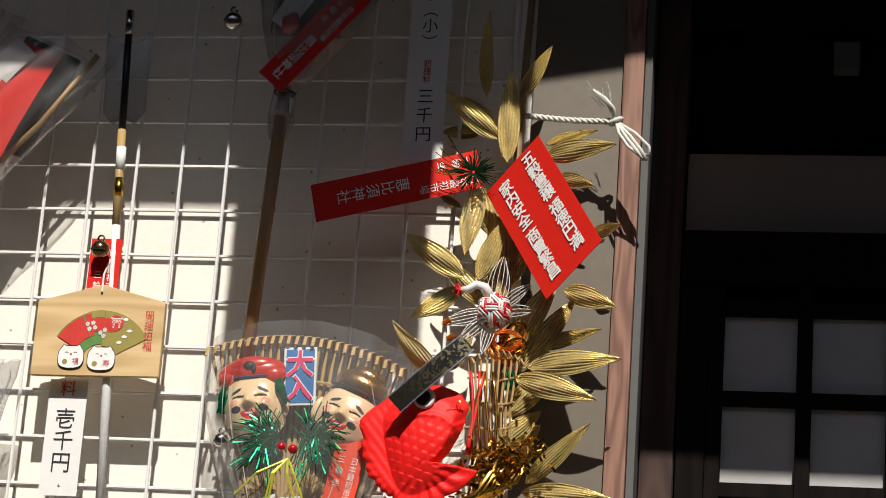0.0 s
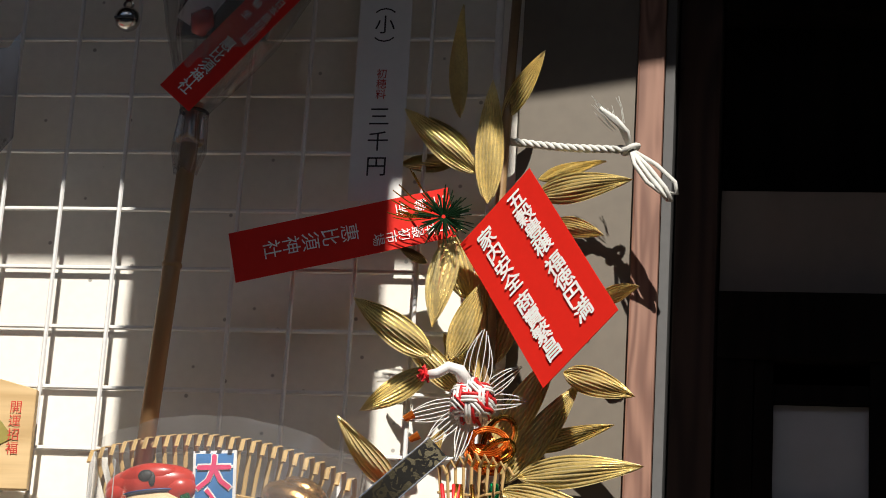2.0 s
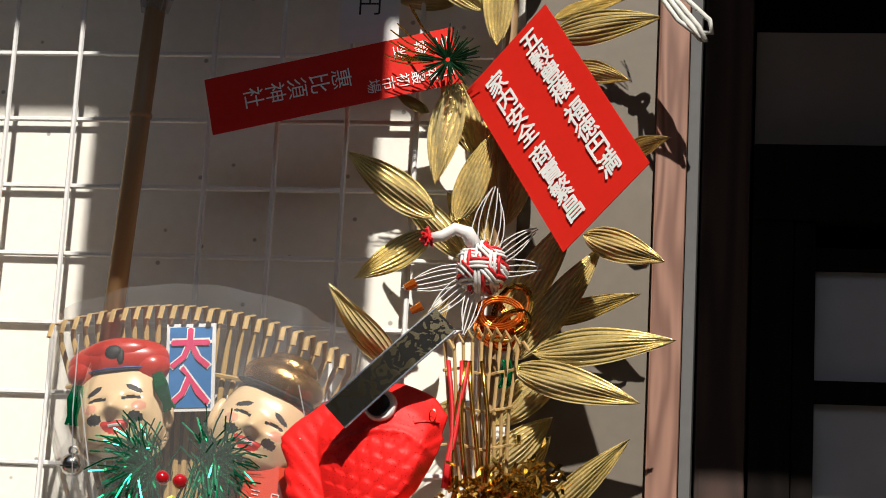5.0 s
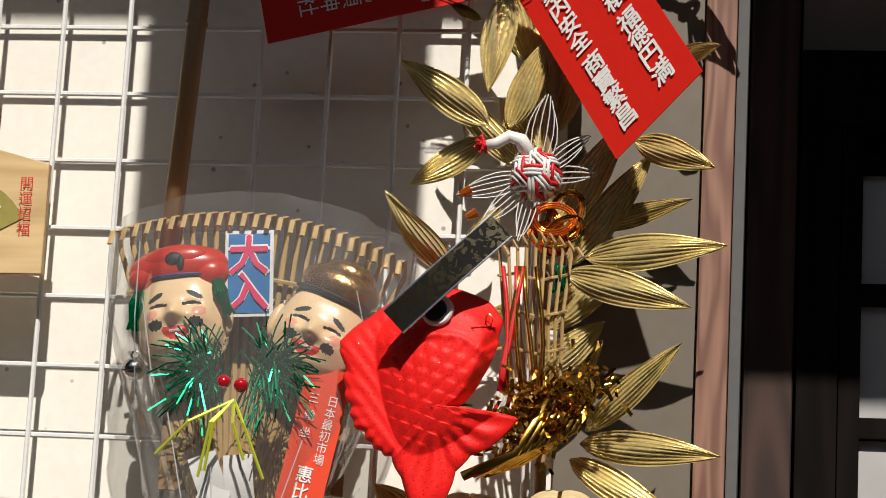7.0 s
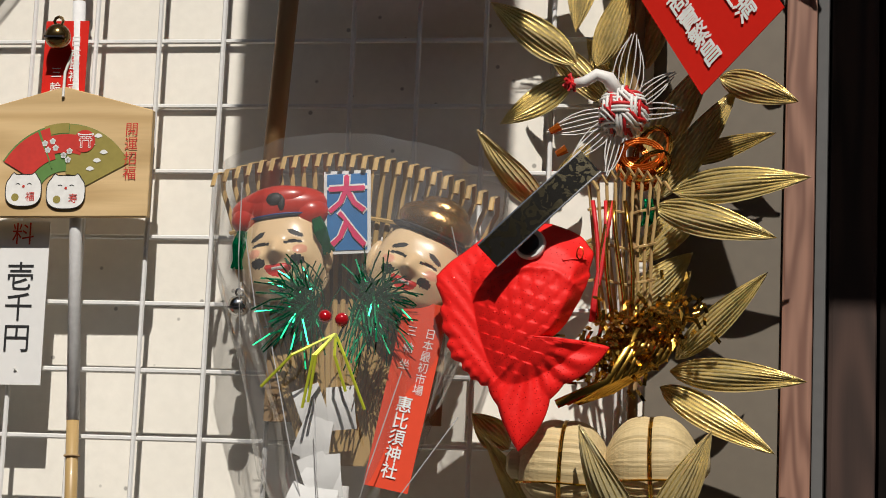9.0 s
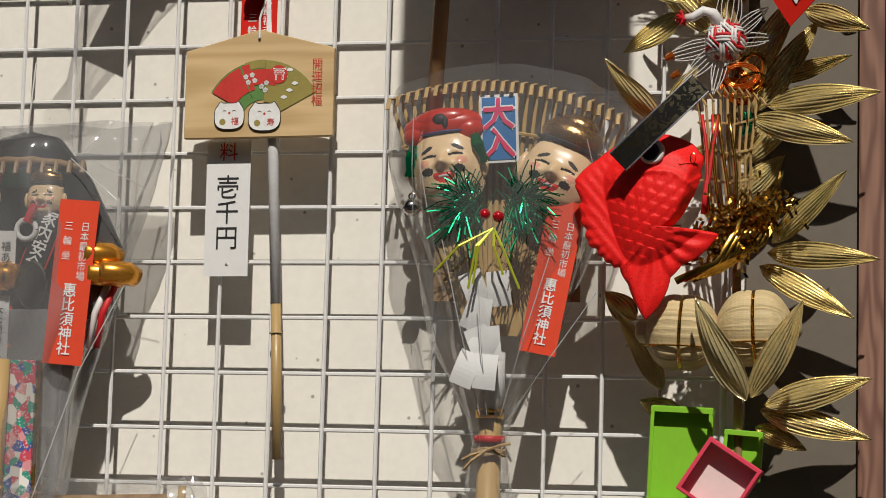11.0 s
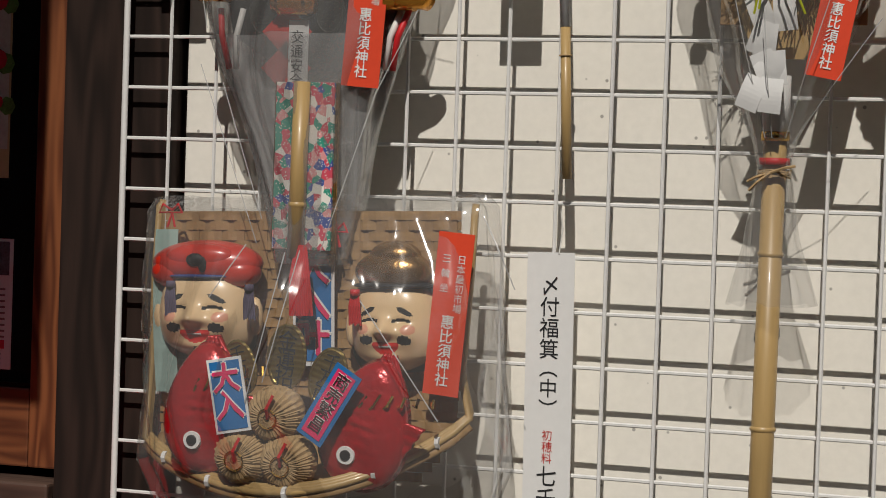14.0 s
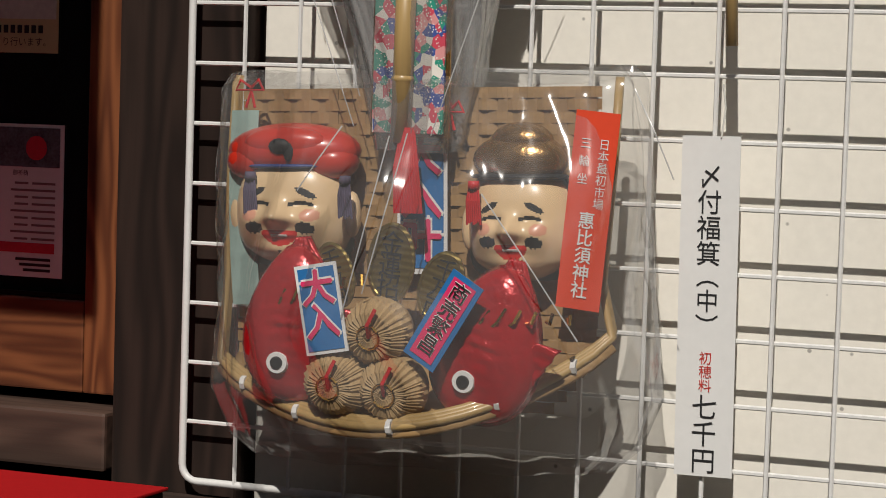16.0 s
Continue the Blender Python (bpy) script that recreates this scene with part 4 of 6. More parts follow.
# ---- moulded masks, clear wrapping, tags ----
CHEEK = mat("rosy_face_lacquer", (0.74, 0.36, 0.24), 0.32, 0, 30, 0.05, 0.04, coat=0.4)
CAPRED = mat("red_cap_lacquer", (0.55, 0.03, 0.015), 0.3, 0, 40, 0.08, 0.05, coat=0.4)
LIPRED = mat("red_lip_paint", (0.60, 0.02, 0.015), 0.3, 0, 40, 0.05, 0, coat=0.3)
BLUEBAND = mat("blue_band_paint", (0.03, 0.06, 0.22), 0.4, bump=0)
def mask(name, label, m, w, h, cap, parent=None, big=True, group=""):
    """A laughing moulded mask as one mesh: a relief with a cap; w, h: the face's width and height."""
    bm = bmesh.new(); nu, nv = (84, 88) if big else (28, 30)
    g = lambda u, v, cu, cv, su, sv: math.exp(-((u - cu) / su) ** 2 - ((v - cv) / sv) ** 2)
    grid = []
    for j in range(nv + 1):
        v = 2 * j / nv - 1
        row = []
        for i in range(nu + 1):
            u = 2 * i / nu - 1
            wid = 1.0 if v < 0.0 else 1 - 0.12 * v
            e = max(0.0, 1 - abs(u) ** 2.6 - abs(v) ** 2.8)
            d = 0.30 * w * e ** 0.55
            d += w * (0.13 * g(u, v, 0, -0.08, 0.17, 0.20) + 0.05 * g(u, v, 0, -0.16, 0.30, 0.10) + 0.06 * (g(u, v, -0.5, -0.2, 0.25, 0.25) + g(u, v, 0.5, -0.2, 0.25, 0.25)) + 0.05 * g(u, v, 0, -0.72, 0.3, 0.16)
                      - 0.03 * (g(u, v, -0.36, 0.06, 0.2, 0.07) + g(u, v, 0.36, 0.06, 0.2, 0.07)) + 0.03 * g(u, v, 0, -0.44, 0.24, 0.05)) * min(1, e * 3)
            row.append(bm.verts.new((u * wid * w / 2 * min(1, 0.55 + 0.6 * math.sqrt(max(0, 1 - v * v)) ), -d, v * h / 2)))
        grid.append(row)
    for j in range(nv):
        for i in range(nu):
            f = bm.faces.new((grid[j][i], grid[j][i + 1], grid[j + 1][i + 1], grid[j + 1][i]))
            u, v = 2 * (i + 0.5) / nu - 1, 2 * (j + 0.5) / nv - 1
            a = abs(u); k = 0
            if g(u, v, math.copysign(0.52, u), -0.10, 0.17, 0.12) > 0.45: k = 1
            if abs(v - (0.10 - 0.8 * (a - 0.36) ** 2)) < 0.032 and 0.16 < a < 0.56: k = 2
            if ((a - 0.44) / 0.17) ** 2 + ((v - 0.27 + 0.45 * (a - 0.44)) / 0.065) ** 2 < 1: k = 2
            if ((a - 0.44) / 0.165) ** 2 + ((v + 0.32 + 0.012 * math.sin(u * 70)) / 0.10) ** 2 < 1: k = 2
            if (u / 0.31) ** 2 + ((v + 0.50 - 0.9 * u * u) / 0.13) ** 2 < 1: k = 3
            if abs(u) < 0.15 and abs(v + 0.455 - 0.6 * u * u) < 0.022: k = 5
            if (u / 0.07) ** 2 + ((v + 0.80) / 0.10) ** 2 < 1: k = 2
            f.material_index = k
    rim = [grid[0][i] for i in range(nu + 1)] + [grid[j][nu] for j in range(1, nv + 1)] + [grid[nv][i] for i in range(nu - 1, -1, -1)] + [grid[j][0] for j in range(nv - 1, 0, -1)]
    bm.faces.new(rim[::-1])
    def ball(cx, cy, cz, rx, ry, rz, k, seg=20):
        r = bmesh.ops.create_uvsphere(bm, u_segments=seg, v_segments=seg // 2, radius=1, matrix=pose(cx, cy, cz) @ Matrix.Diagonal((rx, ry, rz, 1)))
        for f in {f for v in r["verts"] for f in v.link_faces}:
            f.material_index = k
    for sx in (-1, 1):
        ball(sx * w * 0.50, -0.02 * w, -0.05 * h, 0.07 * w, 0.08 * w, 0.20 * h, 0, 12)
    if cap == "red":
        ball(0, -0.02 * w, 0.49 * h, 0.57 * w, 0.27 * w, 0.24 * h, 4, 28)
        ball(-0.33 * w, -0.05 * w, 0.40 * h, 0.235 * w, 0.19 * w, 0.17 * h, 4); ball(0.33 * w, -0.05 * w, 0.40 * h, 0.235 * w, 0.19 * w, 0.17 * h, 4)
        ball(0, -0.18 * w, 0.56 * h, 0.36 * w, 0.12 * w, 0.14 * h, 4)
        ball(0, -0.285 * w, 0.53 * h, 0.10 * w, 0.04 * w, 0.07 * h, 2, 12); ball(0.07 * w, -0.275 * w, 0.50 * h, 0.05 * w, 0.03 * w, 0.10 * h, 2, 12)
        ball(0, -0.10 * w, 0.36 * h, 0.40 * w, 0.20 * w, 0.032 * h, 6)
    else:
        ball(0, -0.03 * w, 0.54 * h, 0.45 * w, 0.27 * w, 0.24 * h, 4, 28); ball(0.02 * w, -0.04 * w, 0.70 * h, 0.30 * w, 0.20 * w, 0.17 * h, 4)
        ball(0, -0.04 * w, 0.40 * h, 0.47 * w, 0.275 * w, 0.045 * h, 2)
    bmesh.ops.recalc_face_normals(bm, faces=bm.faces)
    me = mesh_of(name, bm, SKIN, CHEEK, INK, LIPRED, CAPRED if cap == "red" else BRONZE, WHITEINK, BLUEBAND)
    for p in me.polygons:
        p.use_smooth = True
    ob = new(name, me); ob.matrix_world = m
    return tagged(ob, label, "mask", group)


def wrapping(parent, profile, creases=9, rough=0.05, material=None, seed=1, n=72, name="wrapping", arch=0.0):
    """A crumpled clear bag round profile rows of height, middle, half width and half depth."""
    bm = bmesh.new(); rows = []
    P = []
    for (z0, c0, w0, d0), (z1, c1, w1, d1) in zip(profile, profile[1:]):
        for k in range(8):
            f = k / 8; P.append((z0 + (z1 - z0) * f, c0 + (c1 - c0) * f, w0 + (w1 - w0) * f, d0 + (d1 - d0) * f))
    P.append(profile[-1])
    for z, c, w, d in P:
        row = []
        for i in range(n):
            a = 2 * math.pi * i / n
            q = noise.noise(Vector((math.cos(a) * 2.2 + seed * 7, math.sin(a) * 2.2, z * 9))) + 0.5 * noise.noise(Vector((i * 0.33 + seed, z * 22, 3)))
            k = 1 + rough * math.sin(creases * a + 2.0 * math.sin(z * 30 + seed)) + rough * 1.4 * q
            row.append(bm.verts.new((c + w * math.cos(a) * (1 + (k - 1) * 0.4), d * math.sin(a) * k, z + 0.004 * q - arch * math.cos(a) ** 2 * max(0.0, (z - profile[2][0]) / (profile[0][0] - profile[2][0])))))
        rows.append(row)
    for a, b in zip(rows, rows[1:]):
        for i in range(n):
            bm.faces.new((a[i], a[(i + 1) % n], b[(i + 1) % n], b[i]))
    return part(name, bm, material or FILM, parent, "clear crinkled plastic wrapping", smooth=True)


def shrine_tag(m, w, h, material, label):
    ob = thing("shrine_tag", label, "paper tag", m)
    part("sheet", card(w, h, 0.0006, 0.0003), material, ob)
    text(column("日本最初市場"), 0.060 * h, WHITEINK, ob, w * 0.22, -h * 0.135, -0.0009)
    text(column("三輪坐"), 0.060 * h, WHITEINK, ob, -w * 0.20, -h * 0.135, -0.0009, gap=1.5)
    text(column("惠比須神社"), 0.090 * h, WHITEINK, ob, 0.0, -h * 0.51, -0.0009, gap=0.98, bold=0.00015)
    return ob


def sign(m, w, h, body, label, ground=None, letters=None, gap=0.9, size=0.9):
    ob = thing("lucky_sign", label, "sign", m)
    part("board", card(w, h, 0.0012, 0.0), WHITEPAPER, ob)
    part("panel", card(w * 0.86, h * 0.92, 0.0003, 0.0), ground or BLUE, ob, at=pose(0, -0.0006, -h * 0.04))
    text(column(body), w * size, WHITEINK, ob, 0, -h * 0.07, -0.0012, gap=gap, bold=w * 0.045)
    text(column(body), w * size * 0.96, letters or PINK, ob, 0.0, -h * 0.085, -0.0018, gap=gap / 0.96, bold=w * 0.022)
    return ob


def bamboo_pole(parent, pts, r, nodes, material=None):
    pole = part("handle", rod(pts, r, 14), material or BAMBOO, parent, smooth=True)
    a, b = Vector(pts[0]), Vector(pts[-1])
    for f in nodes:
        c = a.lerp(b, f); d = (b - a).normalized() * 0.0016
        part("node", rod([c - d * 1.5, c - d * 0.5, c + d * 0.5, c + d * 1.5], [r * 1.01, r * 1.13, r * 1.13, r * 1.01], 14, caps=False), material or BAMBOO, pole, smooth=True)

# ---- fan rake charm in clear wrapping ----
fan_at = Vector((0.6575, -0.0300, 1.1932))
FX, FY, FZ = fan_at
FTOP = 1.5060 - FZ
fan = thing("fan_rake_charm", "bamboo fan rake charm in clear wrapping", "rake charm", Matrix.Translation(fan_at))
bamboo_pole(fan, [(-0.004, 0.004, -0.50), (0.0, 0.003, 0.03)], 0.0105, (0.12, 0.50, 0.79))
for k in range(25):
    f = k / 24 * 2 - 1
    xt, zt = 0.0085 + 0.1015 * f, FTOP - 0.022 * f * f - 0.008 * f
    part("slat", rod([(0.02 * f, 0.006, 0.09), (xt * 0.75, 0.008, 0.22), (xt, 0.004, zt - 0.012), (xt + 0.001, -0.004, zt), (xt, -0.018, zt - 0.004), (xt, -0.024, zt - 0.014)], 0.0019, 6, 0.45), BAMBOO, fan)
part("cross_binding", rod([(0.0085 + 0.094 * t, 0.001, FTOP - 0.045 - 0.02 * t * t - 0.007 * t) for t in [k / 8 - 1 for k in range(17)]], 0.0016, 5), BAMBOO, fan)
part("backing", blk(-0.055, 0.075, 0.010, 0.012, 0.12, 0.25, 0.0004), mat("brown_paper", (0.30, 0.19, 0.09), 0.8, scale=20), fan)
part("white_sleeve", rod([(0, 0.002, 0.025), (0, 0.001, 0.075)], 0.0125, 14), WHITEPAPER, fan, smooth=True)
part("gold_ring", rod([(0, 0.002, 0.018), (0, 0.002, 0.026)], 0.0128, 14), GOLDPAINT, fan, smooth=True)
part("red_tie", rod([(0, 0.002, -0.003), (0, 0.002, 0.003)], 0.0135, 14), REDCORD, fan, smooth=True)
bm = bmesh.new()
for k in range(5):
    sweep(bm, [(0.0145 * math.cos(a), 0.002 + 0.0145 * math.sin(a), -0.0085 - 0.0012 * k + 0.001 * math.sin(a * 3 + k)) for a in [i * 0.5236 for i in range(13)]], 0.0011, 5, caps=False)
for d in ((-0.020, -0.006, -0.010), (0.022, -0.006, 0.004), (-0.018, -0.008, -0.018)):
    sweep(bm, [(0, -0.013, -0.010), (d[0] * 0.6, d[1] - 0.010, d[2] * 0.6 - 0.008), (d[0], d[1] - 0.008, d[2] - 0.008)], 0.0013, 5)
part("straw_tie", bm, STRAW, fan)
mask("moulded_mask", "smiling moulded mask with a red cap", pose(*(0.6185, -0.0480, 1.4300), -6, -8, 0), 0.064, 0.068, "red", big=True, group="masks on the fan rake")
mask("moulded_mask", "smiling moulded mask with a bronze cap", pose(*(0.7150, -0.0480, 1.4200), -6, 22, 0), 0.064, 0.064, "bronze", big=True, group="masks on the fan rake")
for x, z, a in ((0.5895, 1.4340, 6), (0.6480, 1.4450, -24)):
    tie = thing("green_cord_tie", "green foil cord tie beside the red-capped mask", "cord", pose(x, -0.060, z, 0, a, 0), "green mask ties")
    for k in range(5):
        part("strand", rod([(0.0012 * (k - 2), 0, 0.010), (0.0020 * (k - 2), -0.003, 0.0), (0.0011 * (k - 2), -0.001, -0.011), (0.0018 * (k - 2), 0, -0.017 + 0.0012 * (k % 2))], 0.0012, 5), GREENFOIL, tie)
sign(pose(*(0.6622, -0.0500, 1.4906), 0, -3, 0), 0.034, 0.060, "大入", "small blue sign with pink lettering", size=0.88, gap=0.85)
bm = bmesh.new()
for k in range(300):
    s_ = random.choice((-1, 1)); a = random.uniform(-2.2, 2.2); L = random.uniform(0.014, 0.036)
    d = Vector((s_ * math.cos(a), random.uniform(-0.7, 0.2), math.sin(a))).normalized(); c = Vector((0.022 * s_ + random.gauss(0, 0.006), 0.004, random.gauss(0.006, 0.008)))
    sag = Vector((0, 0, -0.10 * L)); o = d.cross(Vector((random.uniform(-0.5, 0.5), 1, random.uniform(-0.5, 0.5)))).normalized() * 0.00055
    v0, v1, v2 = c, c + d * L * 0.55 - sag * 0.4, c + d * L + sag
    for q0, q1 in ((v0, v1), (v1, v2)):
        bm.faces.new([bm.verts.new(p) for p in (q0 - o, q0 + o, q1 + o, q1 - o)])
tins = thing("green_tinsel", "shiny green tinsel burst with red berries", "tinsel", pose(*(0.6660, -0.0780, 1.3830)))
tagged(part("foil_burst", bm, GREENFOIL, tins), kind="stuff")
for x, z in ((-0.006, -0.002), (0.006, -0.004)):
    bb = bmesh.new(); bmesh.ops.create_icosphere(bb, subdivisions=2, radius=0.005, matrix=pose(x, -0.006, z))
    part("berry", bb, REDPLASTIC, tins, smooth=True)
for x, z in ((-0.048, 0.160), (-0.018, 0.146), (-0.014, 0.150), (0.012, 0.158), (0.026, 0.146)):
    part("tape", rod([(0.002, -0.006, -0.014), (x * 0.5 - 0.002, -0.014, -0.030), (x, -0.010, z - 0.212)], 0.0011, 5, 0.5), YELLOWGREEN, tins)
for x0, z0, sx in ((-0.022, 0.155, 1), (0.003, 0.155, -1)):
    sh = thing("folded_paper_streamer", "white zigzag folded paper streamer", "paper streamer", pose(FX + x0 + 0.012, FY - 0.035, FZ + z0 - 0.014, 0, -8 * sx, 0), "paper streamers")
    for k in range(4):
        part("fold", card(0.020, 0.030, 0.0004, 0.002), WHITEPAPER, sh, at=pose(0.009 * (k % 2) * sx - 0.004, -0.0015 * k, -0.024 * k, 4, 14 * (1 if k % 2 else -1), 0))
shrine_tag(pose(0.7270, -0.0600, 1.3950, 0, 10.5, 0), 0.0320, 0.132, ORANGERED, "orange-red paper tag with silver lettering")
bell = thing("small_bell", "small silver bell inside the wrapping", "bell", pose(*(0.5882, -0.0500, 1.3921)))
def bell_parts(ob, r, material):
    bm = bmesh.new(); bmesh.ops.create_uvsphere(bm, u_segments=16, v_segments=10, radius=r)
    part("bell_body", bm, material, ob, smooth=True)
    part("loop", rod([(0.35 * r * math.cos(a), 0, r * 1.2 + 0.35 * r * math.sin(a)) for a in [k * 0.7854 for k in range(9)]], r * 0.12, 5, caps=False), material, ob)
    part("slot", blk(-r * 0.75, r * 0.75, -r * 1.01, -r * 0.6, -r * 0.28, -r * 0.16), BLACK, ob)
bell_parts(bell, 0.008, SILVER)
wrapping(fan, [(FTOP + 0.006, 0.010, 0.108, 0.050), (0.25, 0.010, 0.104, 0.056), (0.17, 0.008, 0.080, 0.058), (0.08, 0.0, 0.052, 0.040), (0.02, 0, 0.020, 0.020), (-0.004, 0, 0.014, 0.014), (-0.03, 0, 0.018, 0.018), (-0.07, 0, 0.024, 0.022), (-0.125, 0.002, 0.040, 0.028)], 11, 0.07, seed=2, arch=0.026)

# ---- votive plaque on its arrow ----
EMAWOOD = wood("pale_cypress_board", (0.52, 0.35, 0.16), (0.66, 0.47, 0.24), 0.55, "X", 50)
ema_at = Vector((0.4385, -0.0300, 1.5390))
EX, EY, EZ = ema_at
arrow = thing("lucky_arrow", "white and bamboo lucky arrow hung upright", "arrow", pose(EX + 0.006, EY + 0.012, EZ - 0.005, 0, -2.6, 0))
part("bamboo_tip", rod([(0.004, 0, -0.362), (0.004, 0, -0.224)], 0.0048, 10), BAMBOO, arrow, smooth=True)
part("white_shaft", rod([(0.004, 0, -0.224), (0.0, 0, 0.092)], 0.0050, 10), mat("white_wrap_paper", (0.68, 0.68, 0.68), 0.6), arrow, smooth=True)
part("tie", rod([(0.004 + 0.0056 * math.cos(k * 0.5236), 0.0056 * math.sin(k * 0.5236), -0.250) for k in range(13)], 0.0008, 4, caps=False), STRAW, arrow)
part("bamboo_shaft", rod([(0.0, 0, 0.092), (-0.001, 0, 0.20)], 0.0046, 10), BAMBOO, arrow, smooth=True)
part("gold_band", rod([(0.0, 0, 0.125), (0.0, 0, 0.145)], 0.0052, 10), GOLDPAINT, arrow, smooth=True)
part("white_band", rod([(0.0, 0, 0.155), (0.0, 0, 0.180)], 0.0054, 10), WHITEPAPER, arrow, smooth=True)
part("dark_shaft", rod([(-0.001, 0, 0.20), (-0.001, 0, 0.335)], 0.0042, 10), BLACK, arrow, smooth=True)
part("silver_nock", rod([(-0.001, 0, 0.31), (-0.001, 0, 0.338)], 0.0046, 10), SILVER, arrow, smooth=True)
for sx in (-1, 1):
    bm = bmesh.new()
    v = [bm.verts.new(p) for p in ((0, 0, 0.215), (sx * 0.012, 0, 0.205), (sx * 0.024, 0, 0.22), (sx * 0.024, 0, 0.315), (sx * 0.014, 0, 0.30), (0, 0, 0.30))]
    f = bm.faces.new(v); r = bmesh.ops.extrude_face_region(bm, geom=[f])
    for q in [q for q in r["geom"] if isinstance(q, bmesh.types.BMVert)]:
        q.co.y += 0.0004
    part("feather", bm, FROST, arrow, "translucent white fletching")
ema = thing("votive_plaque", "pale wooden votive plaque with a painted fan", "plaque", pose(EX, EY, EZ, 0, -0.6, 0))
bm = bmesh.new()
v = [bm.verts.new(p) for p in ((-0.0695, 0, -0.080), (0.0695, 0, -0.080), (0.0695, 0, 0.0), (0.0, 0, 0.0185), (-0.0695, 0, 0.0))]
f = bm.faces.new(v); r = bmesh.ops.extrude_face_region(bm, geom=[f])
for q in [q for q in r["geom"] if isinstance(q, bmesh.types.BMVert)]:
    q.co.y += 0.007
bmesh.ops.recalc_face_normals(bm, faces=bm.faces); bmesh.ops.bevel(bm, geom=list(bm.edges), offset=0.0006, segments=1, affect="EDGES")
part("board", bm, EMAWOOD, ema)
def sector(a0, a1, r0, r1, y, n=10, cx=0.0, cz=0.0):
    bm = bmesh.new()
    A = [(cx + r * math.cos(radians(a)), y, cz + r * math.sin(radians(a))) for r, seq in ((r0, range(n + 1)), (r1, range(n, -1, -1))) for a in [a0 + (a1 - a0) * k / n for k in seq]]
    bm.faces.new([bm.verts.new(p) for p in A])
    return bm
GREENPAINT = mat("green_paint", (0.10, 0.22, 0.05), 0.7, bump=0); GOLDWASH = mat("ochre_gold_paint", (0.30, 0.25, 0.06), 0.5, bump=0); REDPAINT = mat("vermilion_paint", (0.55, 0.03, 0.02), 0.7, bump=0)
part("painted_fan", sector(28, 150, 0.020, 0.056, -0.0006, 16, 0.004, -0.066), GREENPAINT, ema)
part("painted_fan_gold", sector(28, 88, 0.018, 0.0555, -0.0009, 10, 0.0045, -0.066), GOLDWASH, ema)
part("painted_fan_gold", sector(88, 108, 0.049, 0.0565, -0.0009, 6, 0.004, -0.066), GOLDWASH, ema)
part("painted_fan_leaf", sector(104, 150, 0.030, 0.0545, -0.0011, 8, 0.004, -0.066), REDPAINT, ema)
part("painted_fan_leaf", sector(70, 104, 0.034, 0.0480, -0.0012, 8, 0.004, -0.066), REDPAINT, ema)
part("painted_fan_rib", sector(112, 114, 0.024, 0.0545, -0.0014, 3, 0.004, -0.066), GREENPAINT, ema)
for k in range(5):
    part("painted_cloud", sector(20, 160, 0.0001, 0.0034, -0.0014, 8, 0.024 + 0.005 * (k % 3), -0.046 + 0.0062 * k), WHITEINK, ema)
part("painted_disc", sector(0, 359, 0.0001, 0.0085, -0.0015, 20, 0.0185, -0.0235), REDPAINT, ema)
for x, z in ((-0.012, -0.025), (-0.006, -0.0235), (-0.0095, -0.030), (-0.0035, -0.0285), (0.003, -0.034), (0.0075, -0.031), (0.0065, -0.0375)):
    for k in range(5):
        a = radians(90 + 72 * k)
        part("painted_blossom", sector(0, 359, 0.0001, 0.0012, -0.0016, 6, x + 0.0013 * math.cos(a), z + 0.0013 * math.sin(a)), WHITEINK, ema)
text("⛩", 0.011, WHITEINK, ema, 0.0195, -0.018, -0.0018)
def lucky_cat(cx, cz, w, h, ch):
    """A plump white painted cat with two ears, drawn with a thin outline."""
    n = 40; pts = []
    for k in range(n + 1):
        a = 2 * math.pi * k / n
        ear = 0.0026 * (math.exp(-((a - 1.05) / 0.16) ** 2) + math.exp(-((a - 2.09) / 0.16) ** 2))
        pts.append((cx + math.copysign(abs(math.cos(a)) ** 0.7, math.cos(a)) * w / 2, cz + math.copysign(abs(math.sin(a)) ** 0.7, math.sin(a)) * h / 2 + ear))
    bm = bmesh.new(); bm.faces.new([bm.verts.new((x, -0.0018, z)) for x, z in pts[:-1]])
    part("painted_figure", bm, WHITEINK, ema)
    part("painted_outline", rod([(x, -0.0019, z) for x, z in pts], 0.00035, 4, caps=False), INK, ema)
    for sx in (-1, 1):
        part("painted_mark", rod([(cx + sx * 0.0045 + 0.0016 * t, -0.0020, cz + h * 0.22 - 0.0008 * t * t) for t in (-1, 0, 1)], 0.0003, 4), INK, ema)
    part("painted_mark", sector(0, 359, 0.0001, 0.0011, -0.0021, 8, cx, cz + h * 0.12), REDPAINT, ema)
    part("painted_mark", sector(0, 359, 0.0001, 0.0030, -0.0020, 10, cx - w * 0.22, cz - h * 0.22), GOLDWASH, ema)
    text(ch, 0.0075, REDPAINT, ema, cx + w * 0.2, cz - 0.0015, -0.0022)
lucky_cat(-0.0265, -0.0605, 0.028, 0.024, "福"); lucky_cat(0.0065, -0.0620, 0.030, 0.025, "寿")
text(column("開運招福"), 0.0105, REDPAINT, ema, 0.0545, -0.010, -0.0010, gap=1.05)
part("cord", rod([(0, -0.002, 0.010), (-0.002, 0.004, 0.03), (0.004, 0.012, 0.06)], 0.0012, 5), STRING, ema)
rt = (0.4341, -0.0220, 1.6100)
s = strip("shrine_tag", "short red paper tag with silver lettering", "paper tag", rt, 0.034, 0.075, RED)
